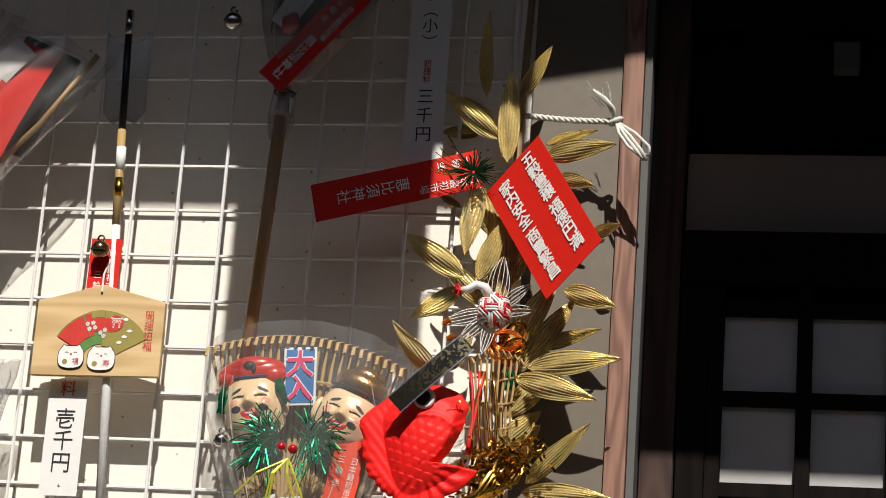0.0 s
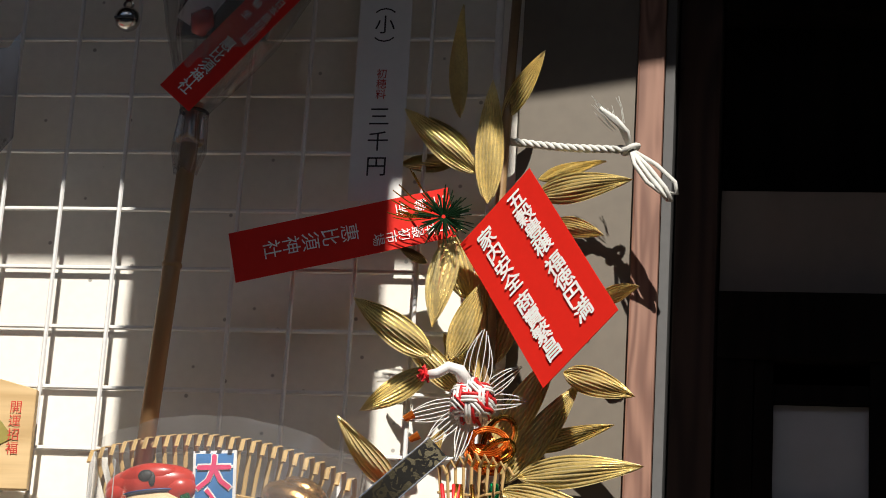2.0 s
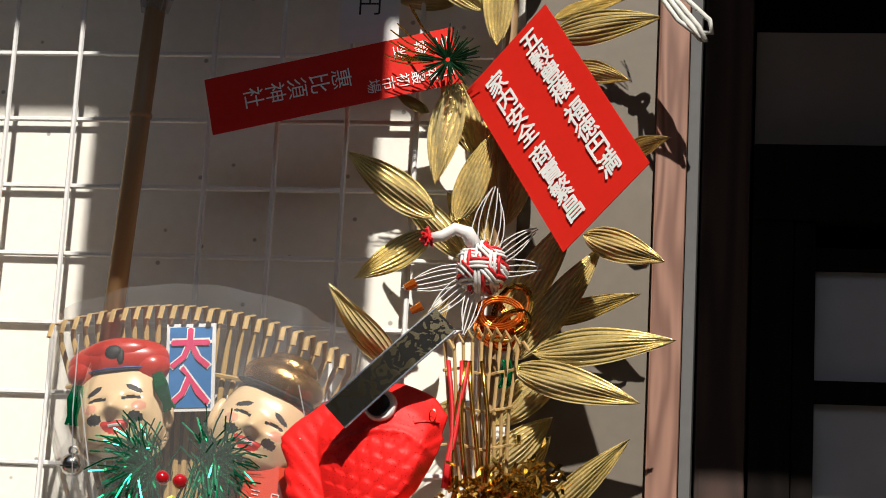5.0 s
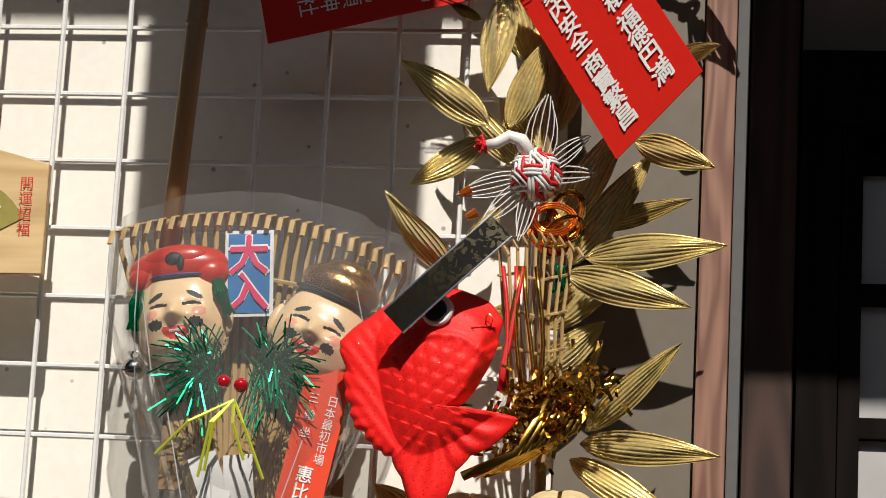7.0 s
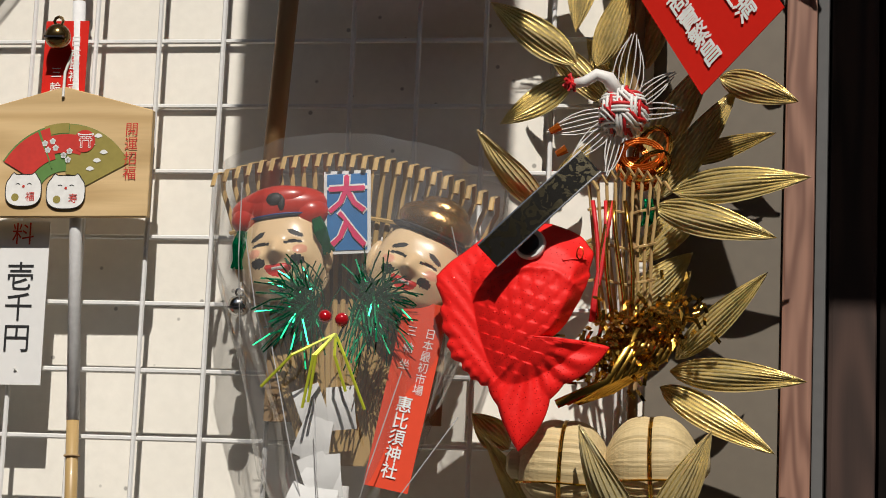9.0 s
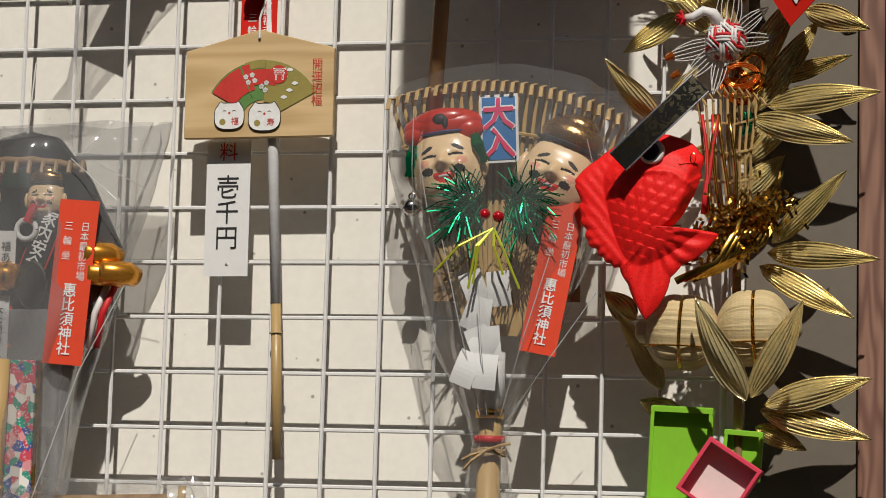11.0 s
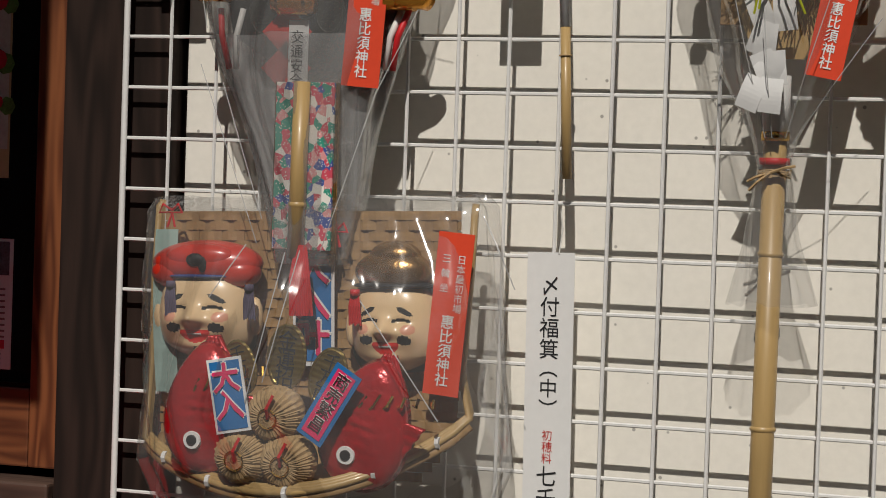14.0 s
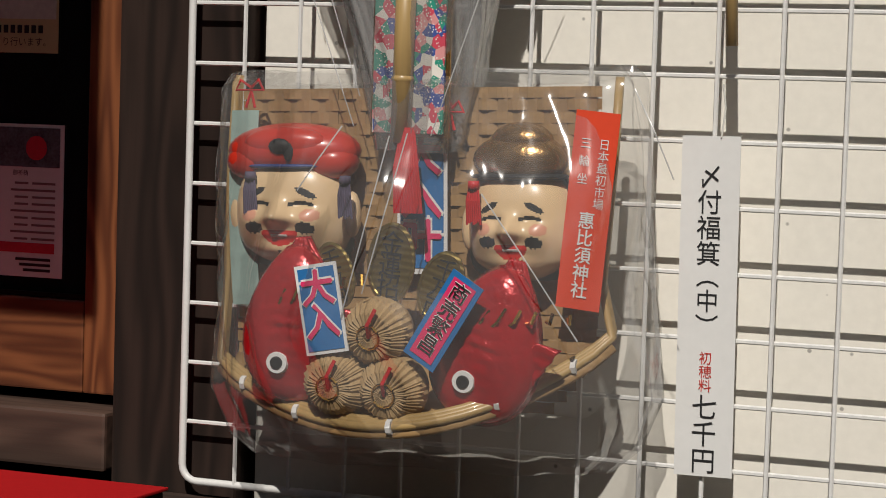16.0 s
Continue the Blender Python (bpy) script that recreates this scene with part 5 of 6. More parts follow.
text(column("日本最初市場"), 0.009, WHITEINK, s, 0.008, -0.012  , -0.0009); text(column("三輪坐"), 0.009, WHITEINK, s, -0.006, -0.036  , -0.0009, gap=1.3)
bell = thing("brass_bell", "dark brass bell on the red tag", "bell", pose(*(0.4320, -0.0350, 1.5945)))
bell_parts(bell, 0.0098, mat("dark_brass", (0.20, 0.13, 0.05), 0.2, 0.9, 60, 0.2, 0))

# ---- small black rake charm with coins and bells ----
kx0, ky0, kz0 = (0.2132, -0.0300, 1.3541)
K = 0.000585
kum = thing("black_rake_charm", "black lucky rake charm crowded with ornaments, in milky wrapping", "rake charm", pose(kx0, ky0, kz0))
def kp(px, py, y=0.0):
    return ((px - 312) * K - 0.43 * y, y, (250 - py) * K * 0.97 + 0.12 * y)
bm = bmesh.new()
A = [kp(*p) for p in ((322, 50), (375, 62), (430, 130), (488, 245), (450, 345), (310, 440), (170, 345), (150, 240), (215, 130), (275, 62))]
f = bm.faces.new([bm.verts.new(p) for p in A]); r = bmesh.ops.extrude_face_region(bm, geom=[f])
for q in [q for q in r["geom"] if isinstance(q, bmesh.types.BMVert)]:
    q.co.y += 0.008
bmesh.ops.recalc_face_normals(bm, faces=bm.faces); bmesh.ops.bevel(bm, geom=list(bm.edges), offset=0.002, segments=2, affect="EDGES")
part("backing", bm, BLACK, kum)
part("rope_rim", rod([kp(200 + 22 * k, 112 - 14 * math.sin(3.14 * k / 10) + 2 * (k % 2), -0.010) for k in range(11)], 0.0035, 8), OLDBAMBOO, kum, smooth=True)
for k in range(11):
    part("claw", rod([kp(200 + 22 * k, 116, -0.006), kp(196 + 22 * k, 104, -0.020), kp(194 + 22 * k, 122, -0.024)], 0.0022, 6), OLDBAMBOO, kum)
part("green_sprig", blk(-0.028, 0.045, -0.008, -0.004, 0.060, 0.078, 0.002), DARKGREEN, kum)
mask("moulded_mask", "tiny smiling mask with a red cap", pose(kx0, ky0, kz0) @ pose(*kp(250, 158, -0.016)), 0.034, 0.034, "red", big=False)
mask("moulded_mask", "tiny smiling mask with a bronze cap", pose(kx0, ky0, kz0) @ pose(*kp(358, 162, -0.016)), 0.036, 0.034, "bronze", big=False)
for x in (264, 328):
    part("collar", rod([kp(x + 16 * math.cos(a), 212 + 16 * math.sin(a), -0.022) for a in [k * 0.524 for k in range(13)]], 0.0028, 6, caps=False), WHITEPAPER, kum, smooth=True)
    part("striped_cord", rod([kp(x - 8 if x < 300 else x + 12, 172, -0.026), kp(x, 200, -0.028)], 0.004, 8), REDCORD, kum)
GOLDBARREL = mat("orange_gold_lacquer", (0.80, 0.36, 0.05), 0.24, 0.75, 60, 0.1, 0.05)
for x, y in ((145, 240), (125, 270), (158, 268), (440, 252), (447, 284), (470, 282)):
    b = thing("gold_roll", "tiny gold lacquered rice bale", "ornament", pose(kx0, ky0, kz0) @ pose(*kp(x, y, -0.020)) @ Matrix.Scale(1.3, 4), "gold rolls")
    part("roll_body", rod([(0.016, 0.006, -0.002), (0.012, 0, 0), (-0.003, -0.008, 0), (-0.005, -0.010, 0)], [0.0070, 0.0082, 0.0082, 0.0066], 14), GOLDBARREL, b, smooth=True)
    part("roll_end", rod([(-0.0048, -0.0100, 0), (-0.0056, -0.0108, 0)], [0.0040, 0.0034], 10), BRONZE, b)
b = thing("gold_drum", "small orange gold drum ornament", "ornament", pose(kx0, ky0, kz0) @ pose(*kp(281, 287, -0.030)) @ Matrix.Scale(1.25, 4))
part("drum_body", rod([(-0.017, 0, 0), (-0.009, 0, 0), (0.009, 0, 0), (0.017, 0, 0)], [0.0088, 0.0105, 0.0105, 0.0088], 16), GOLDBARREL, b, smooth=True)
for x in (-0.011, 0.011):
    part("hoop", rod([(x - 0.001, 0, 0), (x + 0.001, 0, 0)], 0.0112, 16), GOLDPAINT, b, smooth=True)
def koban(m, w, h, body, label, material):
    ob = thing("oval_coin", label, "coin", m)
    bm = bmesh.new()
    ring = [[bm.verts.new((math.cos(6.2832 * i / 28) * w / 2 * s, y, math.sin(6.2832 * i / 28) * h / 2 * s)) for i in range(28)] for s, y in ((1, 0.0), (1, -0.002), (0.9, -0.0026), (0.86, -0.002))]
    for a, c in zip(ring, ring[1:]):
        for i in range(28):
            bm.faces.new((a[i], a[(i + 1) % 28], c[(i + 1) % 28], c[i]))
    bm.faces.new(ring[-1]); bm.faces.new(ring[0][::-1]); bmesh.ops.recalc_face_normals(bm, faces=bm.faces)
    part("coin_body", bm, material, ob, smooth=False)
    text(column(body), w * 0.5, INK, ob, 0, h * 0.38, -0.0026, gap=0.85)
DULLGOLD = ribbed(mat("dull_gold_foil", (0.30, 0.22, 0.07), 0.35, 0.8, 50, 0.15, 0), 60, 0.3, "Z")
DARKCOIN = mat("dark_bronze", (0.05, 0.048, 0.04), 0.4, 0.6, 50, 0.2, 0.1)
M0 = pose(kx0, ky0, kz0)
koban(M0 @ pose(*kp(228, 305, -0.022)), 0.030, 0.046, "百萬両", "dark oval lucky coin", DARKCOIN)
koban(M0 @ pose(*kp(342, 302, -0.022)), 0.030, 0.046, "百萬両", "dark oval lucky coin", DARKCOIN)
DARKPRINT = mat("dark_pink_print", (0.20, 0.03, 0.06), 0.5, bump=0)
for x, y, a in ((222, 180, -20), (372, 180, 20)):
    ob = thing("lucky_sign", "narrow black sign with pale lettering", "sign", M0 @ pose(*kp(x, y, -0.020), 0, a, 0))
    part("edge", card(0.0255, 0.0655, 0.0010, 0.0), REDPAINT, ob, at=pose(0, 0.0014, 0.0017)); part("board", card(0.022, 0.062, 0.0012, 0.0), BLACK, ob); text(column("商売繁昌" if x < 300 else "家内安全"), 0.0155, WHITEINK, ob, 0, -0.002, -0.0012, gap=0.93, bold=0.0003)
s = strip("paper_slip", "small white paper sign with black lettering", "paper slip", (M0 @ pose(*kp(297, 214, -0.030))).translation, 0.018, 0.040, WHITEPAPER); text(column("福あつめ"), 0.0098, INK, s, 0, -0.010  , -0.0009)
ob = thing("arrow_charm", "white and red diamond paper charm", "paper charm", M0 @ pose(*kp(290, 318, -0.026)))
for k in range(2):
    part("diamond", card(0.036, 0.036, 0.0006, 0), REDPAINT, ob, at=pose(0, 0.0005, 0.002 - 0.034 * k, 0, 45, 0))
part("sheet", card(0.020, 0.074, 0.0006, 0), WHITEPAPER, ob, at=pose(0, -0.0012, 0)); text(column("交通安全"), 0.0135, INK, ob, 0, -0.010, -0.003)
shrine_tag(pose(0.2886, -0.0670, 1.3973, 0, 4.0, 0), 0.0373, 0.147, ORANGERED, "orange-red paper tag with white lettering")
def floral(name):
    m = mat(name, (0.70, 0.62, 0.55), 0.6, scale=40, bump=0)
    n, l = m.node_tree.nodes, m.node_tree.links
    tc = n.new("ShaderNodeTexCoord"); vo = n.new("ShaderNodeTexVoronoi"); vo.inputs["Scale"].default_value = 125; l.new(tc.outputs["Object"], vo.inputs[0])
    cr = n.new("ShaderNodeValToRGB"); cr.color_ramp.interpolation = "CONSTANT"
    for p, c in ((0.0, (0.02, 0.28, 0.20)), (0.25, (0.60, 0.06, 0.10)), (0.45, (0.80, 0.76, 0.70)), (0.62, (0.04, 0.08, 0.32)), (0.80, (0.70, 0.30, 0.30))):
        e = cr.color_ramp.elements[0] if p == 0 else cr.color_ramp.elements.new(p); e.color = (*c, 1); e.position = p
    sp = n.new("ShaderNodeSeparateColor"); l.new(vo.outputs["Color"], sp.inputs[0]); l.new(sp.outputs[0], cr.inputs[0])
    v2 = n.new("ShaderNodeTexVoronoi"); v2.inputs["Scale"].default_value = 420; l.new(tc.outputs["Object"], v2.inputs[0])
    lt = n.new("ShaderNodeMath"); lt.operation = "LESS_THAN"; lt.inputs[1].default_value = 0.26; l.new(v2.outputs[0], lt.inputs[0])
    mx = n.new("ShaderNodeMix"); mx.data_type = "RGBA"; mx.inputs[7].default_value = (0.8, 0.78, 0.72, 1); l.new(lt.outputs[0], mx.inputs[0]); l.new(cr.outputs[0], mx.inputs[6])
    l.new(mx.outputs[2], n["Principled BSDF"].inputs["Base Color"])
    return m
FLORAL = floral("flower_print_paper")
part("printed_board", blk(-0.017, 0.042, -0.040, -0.036, -0.255, -0.10, 0.001), FLORAL, kum)
part("board_edge", blk(-0.020, 0.045, -0.0357, -0.031, -0.258, -0.10, 0.001), BRONZE, kum)
bamboo_pole(kum, [(0.010, -0.046, -0.262), (0.012, -0.046, -0.10)], 0.0078, (0.3,))
for x0, x1 in ((150, 168), (190, 180), (465, 440), (478, 452)):
    part("cord", rod([kp(x0, 300, -0.018), kp((x0 + x1) / 2 - 6, 345, -0.020), kp(x1, 400, -0.018)], 0.0032, 6), REDCORD if x0 in (150, 478) else WHITECORD, kum, smooth=True)
part("hanging_cord", rod([kp(322, 55, -0.004), kp(326, 0, -0.004), kp(330, -60, -0.002)], 0.0009, 5), STRING, kum)
wrapping(kum, [(0.118, 0.0, 0.138, 0.012), (0.10, 0.0, 0.136, 0.030), (0.02, -0.002, 0.116, 0.048), (-0.06, -0.004, 0.095, 0.050), (-0.15, 0.004, 0.062, 0.048), (-0.23, 0.010, 0.042, 0.050), (-0.268, 0.012, 0.036, 0.050)], 13, 0.09, FROST, seed=5)

# added inner layer whose white haze stands for sunlight scattered in the lower bag
SCATTERFILM = film("scatter_haze_film", (0.90, 0.90, 0.90), 0.30)
wrapping(kum, [(-0.055, -0.004, 0.094, 0.030), (-0.10, 0.0, 0.079, 0.028), (-0.15, 0.004, 0.060, 0.027), (-0.23, 0.010, 0.040, 0.026), (-0.262, 0.012, 0.034, 0.026)], 13, 0.09, SCATTERFILM, seed=5, name="sleeve")

# ---- winnowing basket with two masks ----
bx, by, bz = (0.2212, -0.0350, 1.0089)
Kb = 0.000455
B0 = pose(bx, by, bz, 0, -2.0, 0)
def bp_(px, py, y=0.0):
    return ((px - 735) * Kb - 0.42 * y, y, (440 - py) * Kb - 0.075 * y)
basket = thing("winnowing_basket", "woven bamboo winnowing basket in clear wrapping", "basket", B0)
WEAVE = mat("woven_bamboo_strip", (0.36, 0.22, 0.095), 0.55, scale=40, var=0.22, bump=0.1, stretch=(0.1, 1, 1))
W2, TOP, BOT = 0.152, 0.125, -0.125
wv = []
for variant in range(2):
    bm = bmesh.new(); rows = []
    for k in range(73):
        x = -W2 + 2 * W2 * k / 72; y = 0.0016 * math.sin(k * math.pi / 3 + math.pi * variant)
        rows.append([bm.verts.new((x, y + o, z)) for z, o in ((-0.0042, 0), (0.0042, 0), (0.0042, 0.0008), (-0.0042, 0.0008))])
    for a, c in zip(rows, rows[1:]):
        for i in range(4):
            bm.faces.new((a[i], c[i], c[(i + 1) % 4], a[(i + 1) % 4]))
    bmesh.ops.recalc_face_normals(bm, faces=bm.faces)
    wv.append(mesh_of("strip", bm, WEAVE))
for k in range(27):
    z = TOP - 0.004 - 0.0092 * k; cut = 1.0 if z > -0.06 else math.sqrt(max(0.05, 1 - ((z + 0.06) / 0.10) ** 2))
    part("strip", wv[k % 2], None, basket, at=pose(0, 0.004 - 0.028 * max(0, -z - 0.02) / 0.1, z + random.uniform(-0.0006, 0.0006)) @ Matrix.Diagonal((cut, 1, 1, 1)))
for k in range(13):
    x = -0.144 + 0.024 * k
    part("upright_strip", blk(x - 0.004, x + 0.004, 0.0038, 0.0046, -0.10 if abs(x) < 0.1 else -0.07, TOP), OLDBAMBOO, basket)
def rim_at(t, out=1.0, drop=0.0):
    """A point of the basket's front rim, from one side to the other."""
    q = math.sin(math.pi * t)
    return (-0.166 + 0.332 * t + 0.020 * q * out, -0.012 - 0.084 * q * out, -0.092 + 0.028 * t - 0.050 * q ** 0.75 * out - drop)
rim = [bp_(392, 150, -0.002), bp_(380, 300, -0.003), bp_(372, 500, -0.006)] + [rim_at(k / 24) for k in range(25)] + [bp_(1072, 500, -0.006), bp_(1092, 300, -0.003), bp_(1102, 160, -0.002)]
for o in (0.0, 0.005, 0.010):
    part("rim", rod([(x * (1 - o * 0.6), y + o * 0.5, z + o * 0.5) for x, y, z in rim], 0.0034, 8), BAMBOO, basket, smooth=True)
for t in (0.08, 0.25, 0.5, 0.75, 0.92):
    i = 3 + round(24 * t); x, y, z = rim[i]
    part("binding", rod([(x - 0.002, y - 0.0005, z), (x + 0.002, y - 0.0005, z)], 0.0058, 8), WHITEPAPER, basket)
part("lip", rod([rim_at(k / 20, 0.97, 0.006) for k in range(21)], 0.005, 8, 0.5), WEAVE, basket, smooth=True)
bm = bmesh.new(); rows = []
for k in range(25):
    t = k / 24; a = Vector((-0.150 + 0.30 * t, 0.006, -0.065)); b = Vector(rim_at(t, 0.98, 0.004))
    rows.append([bm.verts.new(a.lerp(b, f) + Vector((0, 0.006 * math.sin(math.pi * f), -0.008 * math.sin(math.pi * f)))) for f in (0, 0.2, 0.4, 0.6, 0.8, 1)])
for a, b in zip(rows, rows[1:]):
    for i in range(5):
        bm.faces.new((a[i], b[i], b[i + 1], a[i + 1]))
r = bmesh.ops.extrude_face_region(bm, geom=list(bm.faces))
for v in [v for v in r["geom"] if isinstance(v, bmesh.types.BMVert)]:
    v.co += Vector((0, 0.0006, -0.0010))
bmesh.ops.recalc_face_normals(bm, faces=bm.faces)
part("floor_mat", bm, WEAVE, basket, smooth=True)
# solid sheet added behind the weave so no sun passes its gaps
part("weave_light_stop", blk(-0.148, 0.148, 0.0052, 0.0062, -0.06, TOP - 0.004), OLDBAMBOO, basket)
M1 = B0
mask("moulded_mask", "large smiling mask with a red cap and tassels", M1 @ pose(*bp_(510, 374, -0.020)), 0.100, 0.092, "red", group="masks in the basket")
mask("moulded_mask", "large smiling mask with a hammered bronze cap", M1 @ pose(*bp_(928, 394, -0.020)), 0.084, 0.088, "bronze", group="masks in the basket")
PURPLE = mat("grey_purple_thread", (0.10, 0.08, 0.14), 0.8, scale=200, var=0.3, bump=0.3, stretch=(1, 1, 0.1))
for px_, py_, c in ((428, 322, PURPLE), (607, 328, PURPLE), (840, 335, REDCORD)):
    tz = thing("tassel", "thread tassel hanging beside the mask", "tassel", M1 @ pose(*bp_(px_, py_, -0.050)), "mask tassels")
    part("knot", rod([(0, 0, 0.003), (0, 0, -0.003)], [0.0045, 0.005], 8), c, tz, smooth=True)
    for k in range(7):
        part("thread", rod([(0.001 * (k - 3), 0, 0), (0.0016 * (k - 3), -0.002, -0.012), (0.0018 * (k - 3), 0, -0.030 + 0.001 * (k % 3))], 0.0010, 4), c, tz)
def small_fish(px_, py_, flip, rot):
    ob = thing("foil_fish", "shiny red foil fish with gold lines", "fish ornament", M1 @ pose(*bp_(px_, py_, -0.062), 0, rot, 0) @ Matrix.Diagonal((1.20 * flip, 1.1, 1.12, 1)), "foil fishes")
    def fn(u, v):
        a = 2 * math.pi * u
        x, z = 0.036 * math.cos(a) * v * (1 - 0.25 * math.sin(a)), 0.056 * math.sin(a) * v
        return x, z, 0.019 * math.sqrt(max(0, 1 - v ** 2.5)) + 0.0012 * math.sin(z * 700) * (1 - v)
    part("body", blob(fn, 36, 16), REDPLASTIC, ob, smooth=True)
    part("tail_fin", fin(0.034, 0.010, 0.024, 4), REDPLASTIC, ob, smooth=True, at=pose(0.004, 0.000, 0.036, 0, 172, 0))
    part("side_fin", fin(0.030, 0.040, 0.014, 4), REDPLASTIC, ob, smooth=True, at=pose(0.026, -0.006, 0.0, 0, -70, 0))
    eye = part("eye", rod([(-0.004, -0.0165, -0.026), (-0.004, -0.0195, -0.026)], [0.0078, 0.0072], 18), WHITEPAPER, ob, "white eye")
    part("pupil", rod([(-0.004, -0.019, -0.026), (-0.004, -0.0208, -0.026)], [0.0046, 0.004], 16), BLACK, eye)
    for k in range(7):
        part("gold_line", rod([(-0.018 + 0.010 * k, -0.0165 + 0.0012 * abs(k - 2) ** 2, 0.004 + 0.005 * k), (-0.014 + 0.010 * k, -0.0195 + 0.001 * abs(k - 2) ** 2, 0.014 + 0.003 * k), (-0.010 + 0.009 * k, -0.0165 + 0.001 * abs(k - 2) ** 2, 0.026 + 0.002 * k)], 0.0012, 5), GOLDPAINT, ob)
small_fish(516, 574, 1, 4); small_fish(868, 598, 1, 18)
for px_, py_ in ((670, 582), (597, 668), (697, 676)):
    ob = thing("straw_ball", "round bound straw bale end", "straw bale", M1 @ pose(*bp_(px_, py_, -0.080), 8, 0, 0), "straw balls in the basket")
    bm = bmesh.new(); rows = []
    for r_, y in ((0.002, -0.018), (0.008, -0.020), (0.018, -0.017), (0.0245, -0.008), (0.026, 0.004), (0.022, 0.016)):
        rows.append([bm.verts.new((math.cos(6.2832 * i / 56) * r_ * (1 + 0.03 * (i % 2)), y - 0.0012 * (i % 2), math.sin(6.2832 * i / 56) * r_ * (1 + 0.03 * (i % 2)))) for i in range(56)])
    for a, c in zip(rows, rows[1:]):
        for i in range(56):
            bm.faces.new((a[i], a[(i + 1) % 56], c[(i + 1) % 56], c[i]))
    bm.faces.new(rows[0]); bmesh.ops.recalc_face_normals(bm, faces=bm.faces)
    part("straw_body", bm, STRAW, ob)
    for k in range(26):
        a = 6.2832 * k / 26 + random.uniform(-0.08, 0.08)
        part("stalk", rod([(0.004 * math.cos(a), -0.0200, 0.004 * math.sin(a)), (0.017 * math.cos(a), -0.0190, 0.017 * math.sin(a)), (0.0265 * math.cos(a), -0.006, 0.0265 * math.sin(a))], 0.0009, 4), STRAW, ob)
    part("red_cord", rod([(0, -0.020, 0), (0.002, -0.026, 0.010), (0.008, -0.022, 0.022)], 0.0016, 5), REDCORD, ob)
    part("gold_thread", rod([(0.009 * math.cos(a), -0.0215, 0.009 * math.sin(a)) for a in [k * 0.5236 for k in range(13)]], 0.0009, 4, caps=False), GOLDPAINT, ob)
sign(M1 @ pose(*bp_(555, 473, -0.098), 0, -9, 0), 0.035, 0.068, "大入", "tilted sign with pink lettering on blue", size=0.84, gap=0.85)
ob = thing("lucky_sign", "tilted blue-edged pink sign with black lettering", "sign", M1 @ pose(*bp_(828, 492, -0.096), 0, 33, 0))
part("board", card(0.028, 0.074, 0.0012, 0.0), BLUE, ob); part("panel", card(0.020, 0.066, 0.0003, 0), PINK, ob, at=pose(0, -0.0006, -0.004))
text(column("商売繁昌"), 0.0165, WHITEINK, ob, 0, -0.005, -0.0012, gap=0.92); text(column("商売繁昌"), 0.0155, INK, ob, 0, -0.0055, -0.0018, gap=0.98)
sign(M1 @ pose(*bp_(748, 225, -0.014)), 0.042, 0.118, "大入叶", "tall banner sign with pink lettering on blue", size=0.86, gap=0.92)
koban(M1 @ pose(*bp_(693, 468, -0.072), 0, 6, 0), 0.039, 0.062, "金運招福", "gold foil oval coin with black lettering", DULLGOLD)
koban(M1 @ pose(*bp_(782, 505, -0.066), 0, 20, 0), 0.036, 0.056, "千万両", "gold foil oval coin with black lettering", DULLGOLD)
koban(M1 @ pose(*bp_(590, 490, -0.060), 0, -14, 0), 0.032, 0.052, "千万両", "gold foil oval coin behind the sign", DULLGOLD)
SATIN = mat("pale_green_satin", (0.36, 0.50, 0.46), 0.28, 0, 50, 0.12, 0.15, stretch=(0.2, 1, 1))
ob = thing("satin_ribbon", "pale green satin ribbon hanging down", "ribbon", M1 @ pose(*bp_(414, 205, -0.022)))
part("ribbon", card(0.024, 0.155, 0.0006, 0.006, 3, 14), SATIN, ob)
ob = thing("red_tassel", "dark red silk tassel", "tassel", M1 @ pose(*bp_(722, 262, -0.045)))
for k in range(9):
    part("thread", rod([(0.001 * (k - 4), 0, 0.01), (0.0022 * (k - 4), -0.004, -0.02), (0.0026 * (k - 4), 0, -0.055)], 0.0018, 5), REDCORD, ob)
for x, y in ((425, 165), (800, 205)):
    ob = thing("red_bow", "small red cord bow on the basket", "bow", M1 @ pose(*bp_(x, y, -0.020)), "cord bows")
    for a in (-1, 1):
        part("loop", rod([(0, 0, 0), (0.008 * a, -0.003, 0.006), (0.012 * a, -0.003, -0.002), (0, 0, -0.002), (0.004 * a, -0.002, -0.016)], 0.0013, 5), REDCORD, ob)
shrine_tag(pose(0.3798, -0.0700, 1.1205, 0, 4.5, 0), 0.0345, 0.148, ORANGERED, "orange paper tag with white lettering")
wrapping(basket, [(0.140, 0.006, 0.168, 0.014), (0.128, 0.008, 0.176, 0.045), (0.05, 0.010, 0.180, 0.088), (-0.05, 0.016, 0.180, 0.112), (-0.11, 0.016, 0.182, 0.112), (-0.150, 0.014, 0.168, 0.085), (-0.168, 0.010, 0.150, 0.040)], 17, 0.05, seed=9, n=110)

